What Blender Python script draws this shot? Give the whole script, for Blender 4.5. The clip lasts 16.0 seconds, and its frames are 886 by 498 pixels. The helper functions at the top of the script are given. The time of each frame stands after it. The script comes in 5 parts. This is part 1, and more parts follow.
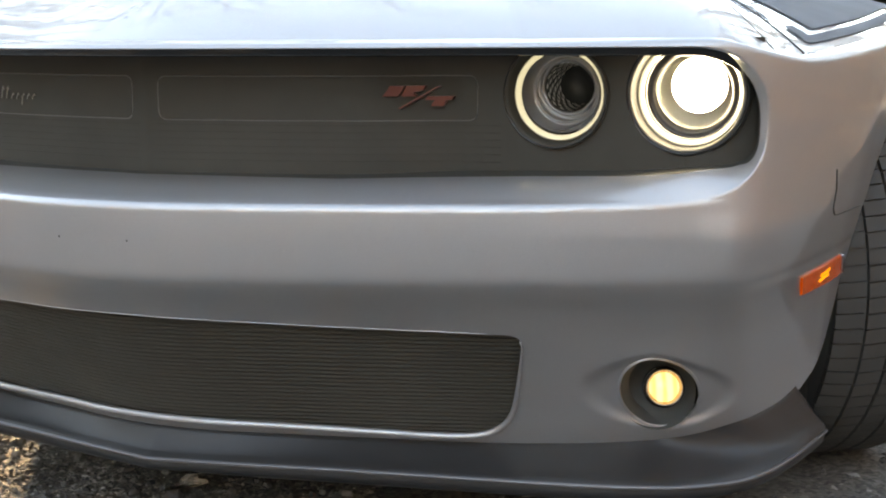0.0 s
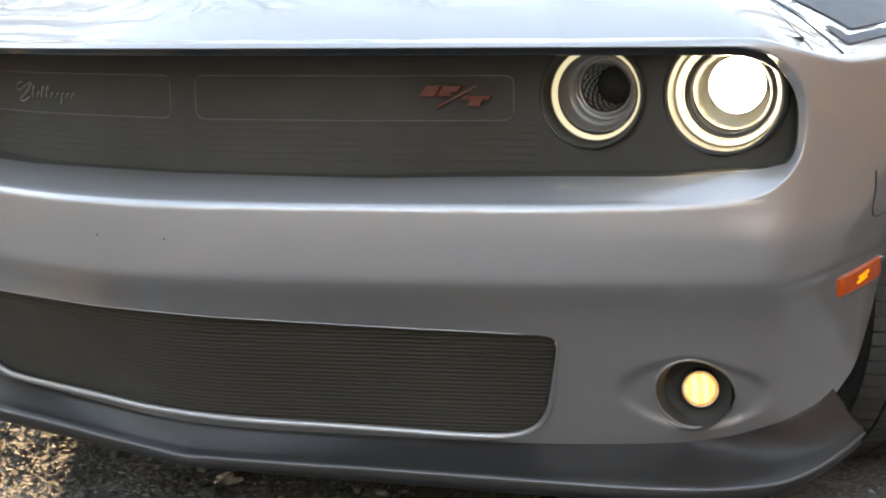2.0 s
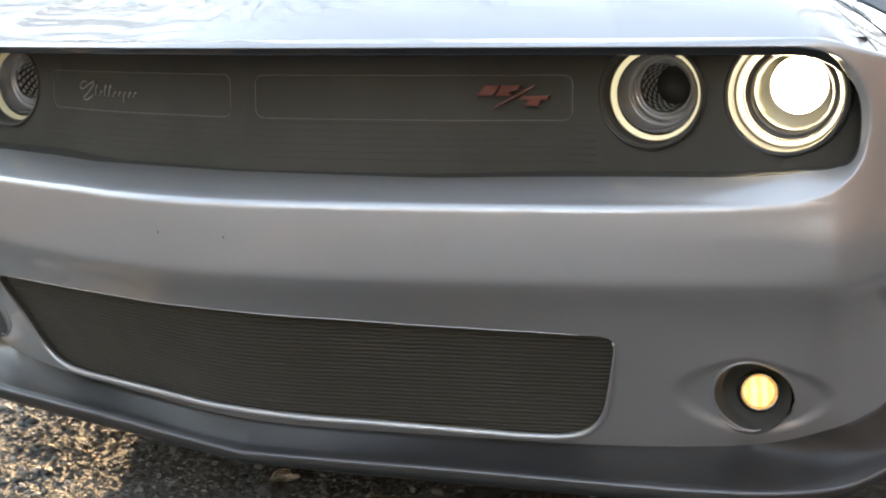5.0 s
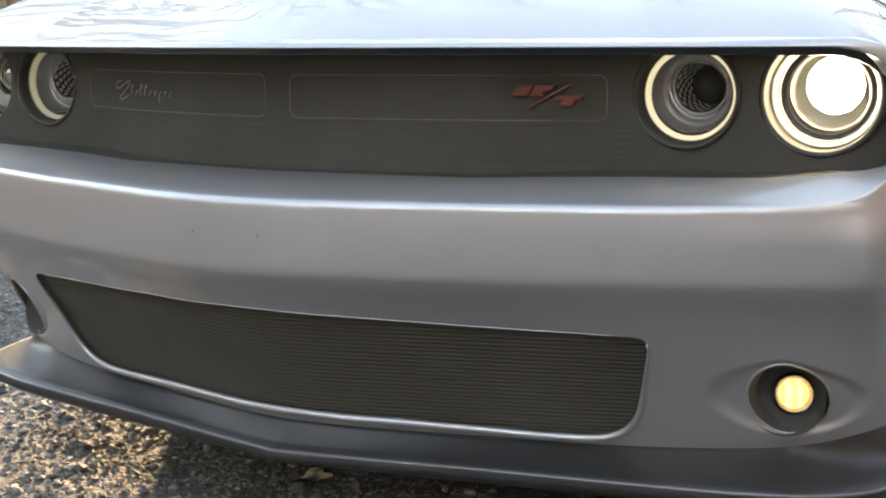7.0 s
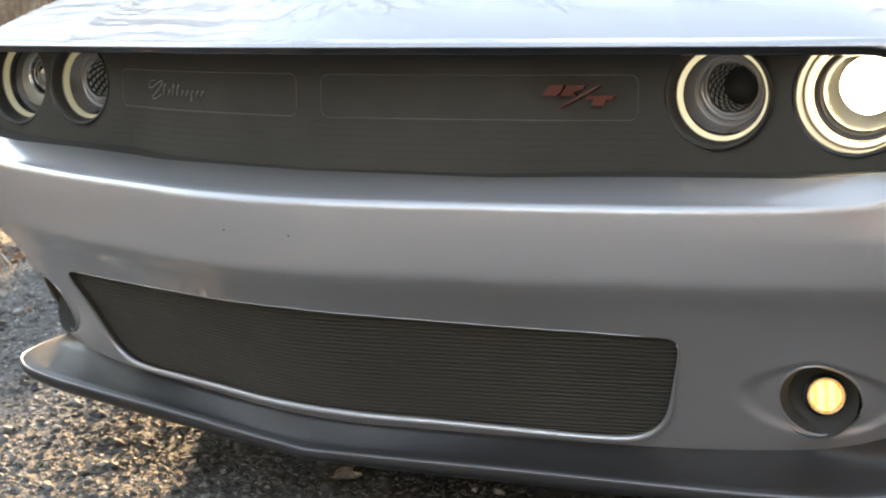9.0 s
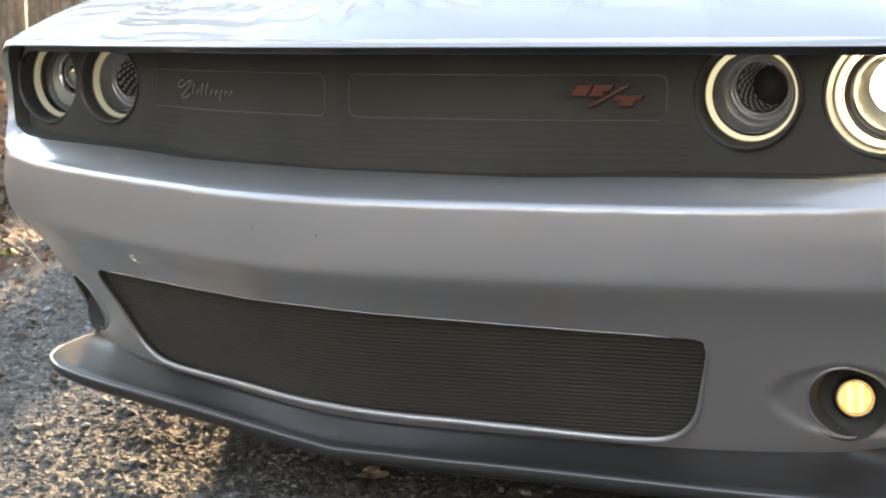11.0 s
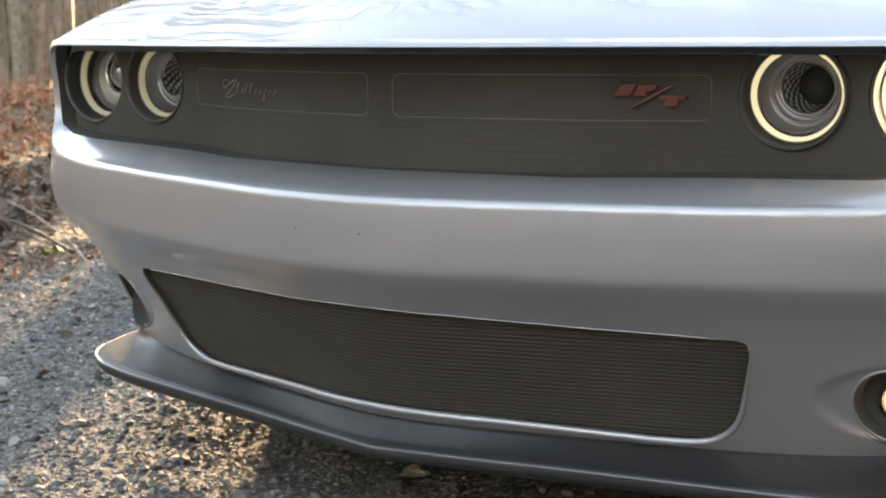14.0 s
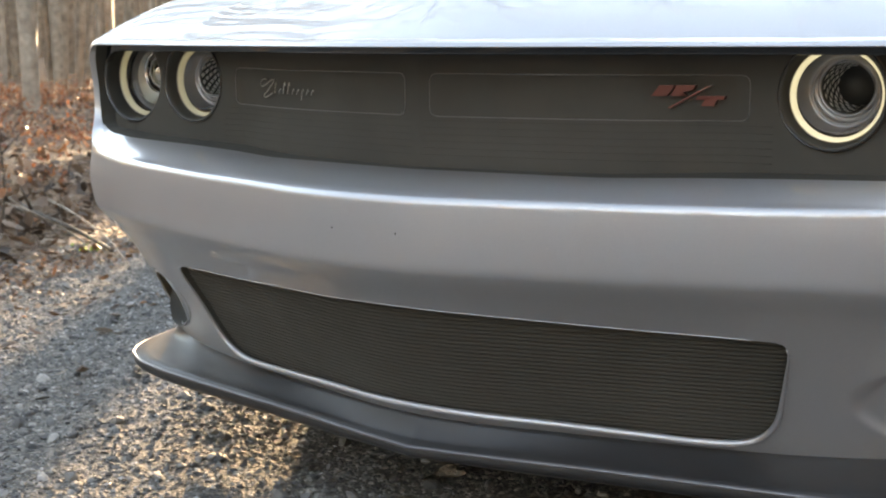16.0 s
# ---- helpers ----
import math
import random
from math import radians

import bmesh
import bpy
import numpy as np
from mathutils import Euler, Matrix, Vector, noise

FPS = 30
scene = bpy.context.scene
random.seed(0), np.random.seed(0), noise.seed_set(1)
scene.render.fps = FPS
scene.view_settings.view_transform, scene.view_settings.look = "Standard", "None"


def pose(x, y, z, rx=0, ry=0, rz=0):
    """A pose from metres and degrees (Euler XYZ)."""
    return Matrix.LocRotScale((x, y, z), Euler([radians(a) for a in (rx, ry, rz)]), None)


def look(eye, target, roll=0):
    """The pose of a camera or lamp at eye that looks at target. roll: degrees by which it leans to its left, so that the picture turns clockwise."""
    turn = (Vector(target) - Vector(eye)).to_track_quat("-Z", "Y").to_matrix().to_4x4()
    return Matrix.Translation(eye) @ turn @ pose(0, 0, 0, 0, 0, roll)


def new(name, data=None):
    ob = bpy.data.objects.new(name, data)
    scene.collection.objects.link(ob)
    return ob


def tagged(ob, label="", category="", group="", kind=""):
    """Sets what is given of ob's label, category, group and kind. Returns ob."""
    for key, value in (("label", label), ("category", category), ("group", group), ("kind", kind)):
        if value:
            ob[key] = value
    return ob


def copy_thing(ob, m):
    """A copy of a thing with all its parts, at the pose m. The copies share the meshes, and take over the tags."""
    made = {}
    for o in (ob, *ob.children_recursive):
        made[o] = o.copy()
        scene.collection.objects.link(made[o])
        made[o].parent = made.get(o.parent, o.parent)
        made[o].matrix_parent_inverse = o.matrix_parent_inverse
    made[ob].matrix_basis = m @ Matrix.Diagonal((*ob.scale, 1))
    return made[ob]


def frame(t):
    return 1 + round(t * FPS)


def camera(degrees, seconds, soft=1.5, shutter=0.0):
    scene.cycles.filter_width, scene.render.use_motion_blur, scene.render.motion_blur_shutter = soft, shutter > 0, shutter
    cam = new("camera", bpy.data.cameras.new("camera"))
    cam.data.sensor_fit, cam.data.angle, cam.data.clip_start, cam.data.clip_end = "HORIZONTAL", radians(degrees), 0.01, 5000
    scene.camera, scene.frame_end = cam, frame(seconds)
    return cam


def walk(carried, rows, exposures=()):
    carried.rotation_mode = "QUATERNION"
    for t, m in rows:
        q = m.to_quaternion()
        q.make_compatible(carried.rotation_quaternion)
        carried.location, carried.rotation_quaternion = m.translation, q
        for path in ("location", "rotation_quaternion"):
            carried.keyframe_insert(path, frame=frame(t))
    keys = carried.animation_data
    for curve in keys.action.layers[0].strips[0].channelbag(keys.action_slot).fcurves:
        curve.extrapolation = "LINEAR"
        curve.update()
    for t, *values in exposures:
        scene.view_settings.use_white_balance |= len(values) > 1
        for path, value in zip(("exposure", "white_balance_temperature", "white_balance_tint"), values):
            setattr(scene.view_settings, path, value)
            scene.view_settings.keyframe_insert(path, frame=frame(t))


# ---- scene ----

# ---- camera ----
cam = camera(36.5, 16.0, soft=2.0)
cam.data.dof.use_dof, cam.data.dof.focus_distance, cam.data.dof.aperture_fstop = True, 1.95, 11.0
EYE = (1.15, 0.0, 0.80)
# seconds, turn about the upright axis; the head stays pitched down and pans to the left
PAN = [
    (0.0, 22.879), (0.5, 23.285), (1.0, 23.675), (1.5, 24.042), (2.0, 24.408), (2.5, 24.79), (3.0, 25.218), (3.5, 25.66),
    (4.0, 26.085), (6.5, 27.985), (7.0, 28.325), (7.5, 28.66), (8.0, 28.99), (8.5, 29.316), (9.0, 29.635), (11.5, 31.11),
    (12.0, 31.4), (12.5, 31.688), (13.0, 31.98), (13.5, 32.3), (14.0, 32.645), (14.5, 33.015), (15.0, 33.4), (15.5, 33.797),
    (16.0, 34.218),
]
EXPOSURE, KELVIN, TINT = 3.77, 11800.0, 17.0
walk(cam, [(t, pose(*EYE, 80.78, 0.315, yaw)) for t, yaw in PAN], [(0.0, EXPOSURE, KELVIN, TINT), (16.0, EXPOSURE, KELVIN, TINT)])

# ---- world and sun ----
SUN_AZ, SUN_EL = 34.0, 12.5  # degrees to the left of the car's rear, and up
world = bpy.data.worlds.new("sky")
scene.world = world
world.use_nodes = True
wn = world.node_tree.nodes
wn.clear()
w_sky, w_bg, w_out = wn.new("ShaderNodeTexSky"), wn.new("ShaderNodeBackground"), wn.new("ShaderNodeOutputWorld")
w_sky.sky_type, w_sky.sun_disc = "NISHITA", False
w_sky.sun_elevation, w_sky.sun_rotation = radians(SUN_EL), radians(-SUN_AZ)
w_sky.air_density, w_sky.dust_density, w_sky.ozone_density = 0.85, 0.02, 1.6
w_bg.inputs["Strength"].default_value = 0.15
world.node_tree.links.new(w_sky.outputs[0], w_bg.inputs[0])
world.node_tree.links.new(w_bg.outputs[0], w_out.inputs[0])
sun_data = bpy.data.lights.new("sun", "SUN")
sun_data.energy, sun_data.angle, sun_data.color = 1.22, radians(0.8), (1.0, 0.89, 0.74)
sun = new("sun", sun_data)
_az, _el = radians(SUN_AZ), radians(SUN_EL)
SUN_WAY = Vector((-math.sin(_az) * math.cos(_el), math.cos(_az) * math.cos(_el), math.sin(_el)))
sun.matrix_world = look(SUN_WAY * 40, (0, 0, 0))


# ---- materials ----
def mat(name):
    m = bpy.data.materials.new(name)
    m.use_nodes = True
    nt = m.node_tree
    return m, nt, nt.nodes["Principled BSDF"]


def setp(b, **kw):
    names = {"rough": "Roughness", "metal": "Metallic", "coat": "Coat Weight", "coat_rough": "Coat Roughness", "spec": "Specular IOR Level",
             "emit": "Emission Strength", "trans": "Transmission Weight", "ior": "IOR", "alpha": "Alpha"}
    for k, v in kw.items():
        if k == "col":
            b.inputs["Base Color"].default_value = (*v, 1)
        elif k == "glow":
            b.inputs["Emission Color"].default_value = (*v, 1)
        else:
            b.inputs[names[k]].default_value = v


def node(nt, kind, **inputs):
    n = nt.nodes.new(kind)
    for k, v in inputs.items():
        n.inputs[k.replace("_", " ")].default_value = v
    return n


def coords(nt, scale=(1, 1, 1)):
    tc = nt.nodes.new("ShaderNodeTexCoord")
    mp = nt.nodes.new("ShaderNodeMapping")
    mp.inputs["Scale"].default_value = scale
    nt.links.new(tc.outputs["Object"], mp.inputs[0])
    return mp.outputs[0]


def ramp(nt, fac, stops):
    r = nt.nodes.new("ShaderNodeValToRGB")
    while len(r.color_ramp.elements) < len(stops):
        r.color_ramp.elements.new(0.5)
    for e, (p, c) in zip(r.color_ramp.elements, stops):
        e.position, e.color = p, (*c, 1) if len(c) == 3 else c
    nt.links.new(fac, r.inputs[0])
    return r.outputs[0]


def noise_fac(nt, vec, scale, detail=4.0, rough=0.55):
    n = node(nt, "ShaderNodeTexNoise", Scale=scale, Detail=detail, Roughness=rough)
    nt.links.new(vec, n.inputs["Vector"])
    return n.outputs["Fac"]


def bump(nt, b, height, strength, distance):
    bp = node(nt, "ShaderNodeBump", Strength=strength, Distance=distance)
    nt.links.new(height, bp.inputs["Height"])
    nt.links.new(bp.outputs[0], b.inputs["Normal"])
    return bp


def simple(name, col, rough=0.5, metal=0.0, coat=0.0, spec=0.5, grain=0.0, gscale=60.0, tint=0.12):
    """A plain surface with slight blotches and a fine grain."""
    m, nt, b = mat(name)
    setp(b, col=col, rough=rough, metal=metal, coat=coat, spec=spec)
    v = coords(nt)
    f = noise_fac(nt, v, 7.0, 5)
    lo, hi = [max(c * (1 - tint), 0) for c in col], [min(c * (1 + tint), 1) for c in col]
    nt.links.new(ramp(nt, f, [(0.3, lo), (0.7, hi)]), b.inputs["Base Color"])
    if grain:
        bump(nt, b, noise_fac(nt, v, gscale * 10, 3), grain, 0.001)
    return m


def make_paint():
    m, nt, b = mat("silver_paint")
    setp(b, col=(0.5, 0.5, 0.51), rough=0.4, metal=0.6, coat=1.0, coat_rough=0.015)
    b.inputs["Coat IOR"].default_value = 1.7
    v = coords(nt)
    vo = node(nt, "ShaderNodeTexVoronoi", Scale=2600.0)
    nt.links.new(v, vo.inputs["Vector"])
    flake = ramp(nt, vo.outputs["Color"], [(0.0, (0.37, 0.367, 0.373)), (1.0, (0.49, 0.487, 0.494))])
    mixer = node(nt, "ShaderNodeMix")
    mixer.data_type = "RGBA"
    nt.links.new(ramp(nt, noise_fac(nt, v, 5.0, 6, 0.6), [(0.45, (0, 0, 0)), (0.85, (0.2, 0.2, 0.2))]), mixer.inputs["Factor"])
    nt.links.new(flake, mixer.inputs[6])
    mixer.inputs[7].default_value = (0.35, 0.328, 0.293, 1)
    # small dried specks of road dirt
    spot = node(nt, "ShaderNodeTexVoronoi", Scale=48.0)
    nt.links.new(v, spot.inputs["Vector"])
    few = node(nt, "ShaderNodeMath")
    few.operation = "MULTIPLY"
    nt.links.new(ramp(nt, spot.outputs["Distance"], [(0.03, (0.5, 0.5, 0.5)), (0.07, (0, 0, 0))]), few.inputs[0])
    nt.links.new(ramp(nt, spot.outputs["Color"], [(0.62, (0, 0, 0)), (0.7, (1, 1, 1))]), few.inputs[1])
    dirt = node(nt, "ShaderNodeMix")
    dirt.data_type = "RGBA"
    nt.links.new(few.outputs[0], dirt.inputs["Factor"])
    nt.links.new(mixer.outputs[2], dirt.inputs[6])
    dirt.inputs[7].default_value = (0.66, 0.62, 0.55, 1)
    nt.links.new(dirt.outputs[2], b.inputs["Base Color"])
    peel = node(nt, "ShaderNodeBump", Strength=0.02, Distance=0.0005)
    nt.links.new(noise_fac(nt, v, 220.0, 2), peel.inputs["Height"])
    nt.links.new(peel.outputs[0], b.inputs["Coat Normal"])
    return m


def glow(name, col, strength, base=(0.8, 0.8, 0.8)):
    m, nt, b = mat(name)
    setp(b, col=base, rough=0.3, glow=col, emit=strength)
    return m


PAINT = make_paint()
BLACK = simple("black_plastic", (0.03, 0.03, 0.028), 0.5, grain=0.25, gscale=90)
GLOSS = simple("gloss_black", (0.015, 0.015, 0.016), 0.12, coat=0.6)
MESH = simple("grille_black", (0.06, 0.056, 0.048), 0.75, grain=0.2, spec=0.25)
SATIN = simple("satin_grey", (0.028, 0.028, 0.029), 0.38, spec=0.42, grain=0.15)
EDGEGREY = simple("edge_highlight", (0.13, 0.13, 0.14), 0.32, metal=0.2, coat=0.5)
FRAMEGREY = simple("frame_grey", (0.13, 0.125, 0.115), 0.35, coat=0.3)
CHROME = simple("chrome", (0.75, 0.75, 0.76), 0.08, metal=1.0, tint=0.03)
RUBBER = simple("tyre_rubber", (0.055, 0.053, 0.05), 0.75, grain=0.4)
FELT = simple("liner_felt", (0.025, 0.025, 0.024), 1.0, spec=0.1)
STRIPE = simple("matte_grey", (0.14, 0.15, 0.165), 0.75, spec=0.2)
RED = simple("red_badge", (0.16, 0.03, 0.02), 0.3, coat=0.5)
BADGE = simple("silver_badge", (0.34, 0.32, 0.28), 0.45, metal=0.4)
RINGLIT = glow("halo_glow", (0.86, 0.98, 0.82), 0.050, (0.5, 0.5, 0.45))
# weaker copy for the left rings: their slanting view is put into the glow
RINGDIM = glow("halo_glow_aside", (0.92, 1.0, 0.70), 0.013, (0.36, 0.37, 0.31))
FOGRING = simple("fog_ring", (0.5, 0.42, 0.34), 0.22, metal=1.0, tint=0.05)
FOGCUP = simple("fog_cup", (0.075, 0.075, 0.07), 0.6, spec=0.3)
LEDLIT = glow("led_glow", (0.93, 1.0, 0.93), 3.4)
# left lens gets no glow, standing in for its light aimed away
LEDDIM = simple("led_lens_unlit", (0.55, 0.55, 0.5), 0.06, metal=0.85, coat=1.0, tint=0.04)
FOGLIT = glow("fog_glow", (1.0, 0.68, 0.26), 0.12, (0.35, 0.24, 0.1))
# the fog lens is ribbed: upright bands glow more
_b = FOGLIT.node_tree.nodes["Principled BSDF"]
_wave = node(FOGLIT.node_tree, "ShaderNodeTexWave", Scale=20.0, Distortion=1.5)
FOGLIT.node_tree.links.new(coords(FOGLIT.node_tree), _wave.inputs["Vector"])
FOGLIT.node_tree.links.new(ramp(FOGLIT.node_tree, _wave.outputs["Fac"], [(0.1, (1.0, 0.66, 0.26)), (0.6, (1.0, 0.9, 0.55))]), _b.inputs["Emission Color"])
AMBER, _nt, _b = mat("amber_lens")
setp(_b, col=(0.6, 0.09, 0.008), rough=0.15, coat=1.0, glow=(1.0, 0.14, 0.01), emit=0.016)
AMBERLIT = glow("amber_glow", (1.0, 0.42, 0.02), 0.1, (0.8, 0.3, 0.03))


# ---- mesh helpers ----
def mesh_ob(name, verts, faces, material, parent=None, label="", smooth=True):
    me = bpy.data.meshes.new(name)
    me.from_pydata([tuple(map(float, v)) for v in verts], [], [tuple(map(int, q)) for q in faces])
    me.validate()
    if smooth:
        me.shade_smooth()
    ob = new(name, me)
    if material:
        me.materials.append(material)
    if parent:
        ob.parent = parent
    if label:
        ob["label"] = label
    return ob


def part(name, bm, material, parent, label="", smooth=False):
    bmesh.ops.recalc_face_normals(bm, faces=bm.faces)
    me = bpy.data.meshes.new(name)
    bm.to_mesh(me)
    bm.free()
    if smooth:
        me.shade_smooth()
    me.materials.append(material)
    ob = new(name, me)
    if parent:
        ob.parent = parent
    if label:
        ob["label"] = label
    return ob


def empty(name, at=(0, 0, 0)):
    ob = new(name)
    ob.empty_display_size = 0.1
    ob.location = at
    return ob


def catmull(pts, n):
    """n points spaced evenly along a smooth curve through pts."""
    p = np.array(pts, float)
    p = np.vstack([2 * p[0] - p[1], p, 2 * p[-1] - p[-2]])
    out = []
    for i in range(1, len(p) - 2):
        t = np.linspace(0, 1, 240, endpoint=False)[:, None]
        a, b, c, d = p[i - 1], p[i], p[i + 1], p[i + 2]
        out.append(0.5 * (2 * b + (c - a) * t + (2 * a - 5 * b + 4 * c - d) * t ** 2 + (3 * b - a - 3 * c + d) * t ** 3))
    out = np.vstack(out + [p[-2][None]])
    s = np.concatenate([[0], np.cumsum(np.linalg.norm(np.diff(out, axis=0), axis=1))])
    q = np.linspace(0, s[-1], n)
    return np.stack([np.interp(q, s, out[:, k]) for k in range(p.shape[1])], 1)


def rounded(poly, n=14):
    """A closed outline from corners (x, z, radius)."""
    out = []
    m = len(poly)
    for i in range(m):
        p, a, b = (np.array(poly[(i + k) % m][:2], float) for k in (0, -1, 1))
        r = poly[i][2]
        u, v = (a - p) / np.linalg.norm(a - p), (b - p) / np.linalg.norm(b - p)
        for t in np.linspace(0, 1, n):
            out.append((1 - t) ** 2 * (p + u * r) + 2 * t * (1 - t) * p + t * t * (p + v * r))
    return np.array(out)


def dense(poly, step=0.003):
    out = []
    for a, b in zip(poly, np.roll(poly, -1, axis=0)):
        k = max(1, int(np.linalg.norm(b - a) / step))
        out += [a + (b - a) * t / k for t in range(k)]
    return np.array(out)


def inside(pts, poly):
    x, y = pts[:, 0], pts[:, 1]
    hit = np.zeros(len(pts), bool)
    for (x0, y0), (x1, y1) in zip(poly, np.roll(poly, -1, axis=0)):
        if y0 == y1:
            continue
        c = ((y0 > y) != (y1 > y)) & (x < (x1 - x0) * (y - y0) / (y1 - y0) + x0)
        hit ^= c
    return hit


def tube(bm, pts, r, seg=8, closed=False):
    """A round bar along pts."""
    pts = [Vector(p) for p in pts]
    n = len(pts)
    rings = []
    for i, p in enumerate(pts):
        a = pts[(i - 1) % n] if closed or i else p
        b = pts[(i + 1) % n] if closed or i < n - 1 else p
        d = (b - a).normalized()
        up = Vector((0, 0, 1)) if abs(d.z) < 0.9 else Vector((1, 0, 0))
        u = d.cross(up).normalized()
        w = u.cross(d)
        rr = r[i] if hasattr(r, "__len__") else r
        rings.append([bm.verts.new(p + (u * math.cos(k * math.tau / seg) + w * math.sin(k * math.tau / seg)) * rr) for k in range(seg)])
    for i in range(n if closed else n - 1):
        A, B = rings[i], rings[(i + 1) % n]
        for k in range(seg):
            bm.faces.new((A[k], A[(k + 1) % seg], B[(k + 1) % seg], B[k]))
    if not closed:
        bm.faces.new(rings[0][::-1])
        bm.faces.new(rings[-1])


def lathe(name, profile, material, parent, m=None, seg=64, label=""):
    """A turned shape about the y axis from (radius, y) pairs."""
    V, F = [], []
    k = len(profile)
    for i in range(seg):
        a = math.tau * i / seg
        V += [(r * math.cos(a), y, r * math.sin(a)) for r, y in profile]
    for i in range(seg):
        for j in range(k - 1):
            a, b = i * k + j, ((i + 1) % seg) * k + j
            F.append((a, b, b + 1, a + 1))
    ob = mesh_ob(name, V, F, material, parent, label)
    if m is not None:
        ob.matrix_local = m
    return ob


def box(bm, lo, hi, m=None):
    c = [(a + b) / 2 for a, b in zip(lo, hi)]
    s = [b - a for a, b in zip(lo, hi)]
    g = bmesh.ops.create_cube(bm, size=1.0, matrix=(m or Matrix()) @ Matrix.Translation(c) @ Matrix.Diagonal((*s, 1)))
    return g["verts"]


# ---- the car's skin: a plan curve carried over a row of heights ----
PLAN = catmull([(0, 1.457), (0.1, 1.468), (0.2, 1.494), (0.37, 1.543), (0.52, 1.595), (0.63, 1.634), (0.74, 1.682), (0.80, 1.722), (0.845, 1.78),
                (0.875, 1.87), (0.90, 1.97), (0.92, 2.08), (0.935, 2.2), (0.95, 2.5), (0.955, 3.3)], 460)
PLAN[0, 0] = 0
near = PLAN[:, 0] < 0.15
_k = int(near.sum())
_slope = (PLAN[_k + 1, 1] - PLAN[_k - 1, 1]) / (PLAN[_k + 1, 0] - PLAN[_k - 1, 0])
PLAN[near, 1] = PLAN[_k, 1] - _slope * (PLAN[_k, 0] ** 2 - PLAN[near, 0] ** 2) / (2 * PLAN[_k, 0])   # round across the middle
FRONT = 1.0 - np.clip((PLAN[:, 1] - 1.72) / 0.42, 0, 1) ** 1.3      # how far a level's setback still holds
NOSE = 1.0 - np.clip((PLAN[:, 0] - 0.55) / 0.27, 0, 1)
SIDE = np.clip((PLAN[:, 0] - 0.55) / 0.35, 0, 1) ** 1.5
FOG_AT = (0.714, 0.296)
# height, setback from the crest at the nose, width
LEVELS = catmull([(0.195, 0.182, 0.945), (0.225, 0.163, 0.95), (0.30, 0.1225, 0.958), (0.345, 0.097, 0.963), (0.39, 0.0705, 0.968), (0.43, 0.041, 0.975), (0.453, 0.0205, 0.981), (0.466, 0.0095, 0.983),
                  (0.478, 0.0025, 0.987), (0.50, -0.0005, 0.992), (0.535, -0.003, 1.001), (0.566, -0.0038, 1.0066), (0.5735, -0.0026, 1.0082), (0.5775, 0.0008, 1.009), (0.5805, 0.0065, 1.0096),
                  (0.5835, 0.0145, 1.0102), (0.588, 0.0215, 1.0112), (0.62, 0.026, 1.018), (0.66, 0.03, 1.0268), (0.70, 0.034, 1.0345), (0.745, 0.040, 1.039), (0.774, 0.047, 1.039), (0.782, 0.053, 1.034), (0.787, 0.064, 1.024), (0.79, 0.08, 1.008)], 230)
SHOULDER = 0.79 - 0.027 * np.clip((PLAN[:, 0] - 0.785) / 0.11, 0, 1) ** 2 * (3 - 2 * np.clip((PLAN[:, 0] - 0.785) / 0.11, 0, 1)) + 0.055 * np.clip((PLAN[:, 1] - 1.85) / 0.8, 0, 1)


def skin_at(level):
    z, off, w = level
    x = PLAN[:, 0] * (1 + (w - 1) * SIDE)
    up = np.clip((z - 0.53) / 0.045, 0, 1)
    up = up * up * (3 - 2 * up)
    y = PLAN[:, 1] + off * (FRONT * (1 - up) + NOSE * up)
    # the corner stands fuller at the crest than above and below it
    y = y - 0.052 * np.exp(-((PLAN[:, 0] - 0.870) / 0.062) ** 2 - ((z - 0.51) / 0.125) ** 2)
    # hollow round the fog lamps
    e = (np.abs(x - FOG_AT[0]) / 0.088) ** 1.25 + (np.abs(z - FOG_AT[1] - 0.06 * (FOG_AT[0] - x)) / 0.061) ** 2
    e = np.clip((1.2 - e) / 0.4, 0, 1)
    y = y + 0.009 * e * e * (3 - 2 * e) * np.clip((z - 0.232) / 0.02, 0, 1)
    low = np.clip((0.47 - z) / 0.09, 0, 1)
    low = low * low * (3 - 2 * low)
    y = y + 0.007 * low * np.clip(x / 0.15, 0, 1) * np.clip((0.52 - x) / 0.16, 0, 1)
    full = np.clip((x - 0.44) / 0.1, 0, 1) * np.clip((0.68 - x) / 0.1, 0, 1)
    full = full * full * (3 - 2 * full)
    y = y - 0.004 * full * np.exp(-((z - 0.385) / 0.05) ** 2)
    zz = np.full(len(x), z)
    if z > 0.579:
        zz = 0.579 + (z - 0.579) * (SHOULDER - 0.579) / (0.79 - 0.579)
    return np.stack([x, y, zz], 1)


SKIN = np.stack([skin_at(l) for l in LEVELS])  # levels x plan x 3, right half


def level_near(z):
    return np.array([np.interp(z, LEVELS[:, 0], LEVELS[:, k]) for k in range(3)])


def front_point(x, z):
    """The skin's point at a sideways place and height on the front."""
    p = skin_at(level_near(z))
    m = p[:, 1] < 2.2
    return np.array([x, np.interp(abs(x), p[m, 0], p[m, 1]), z])


def side_point(y, z, sgn):
    p = skin_at(level_near(z))
    return np.array([sgn * np.interp(y, p[:, 1], p[:, 0]), y, z])


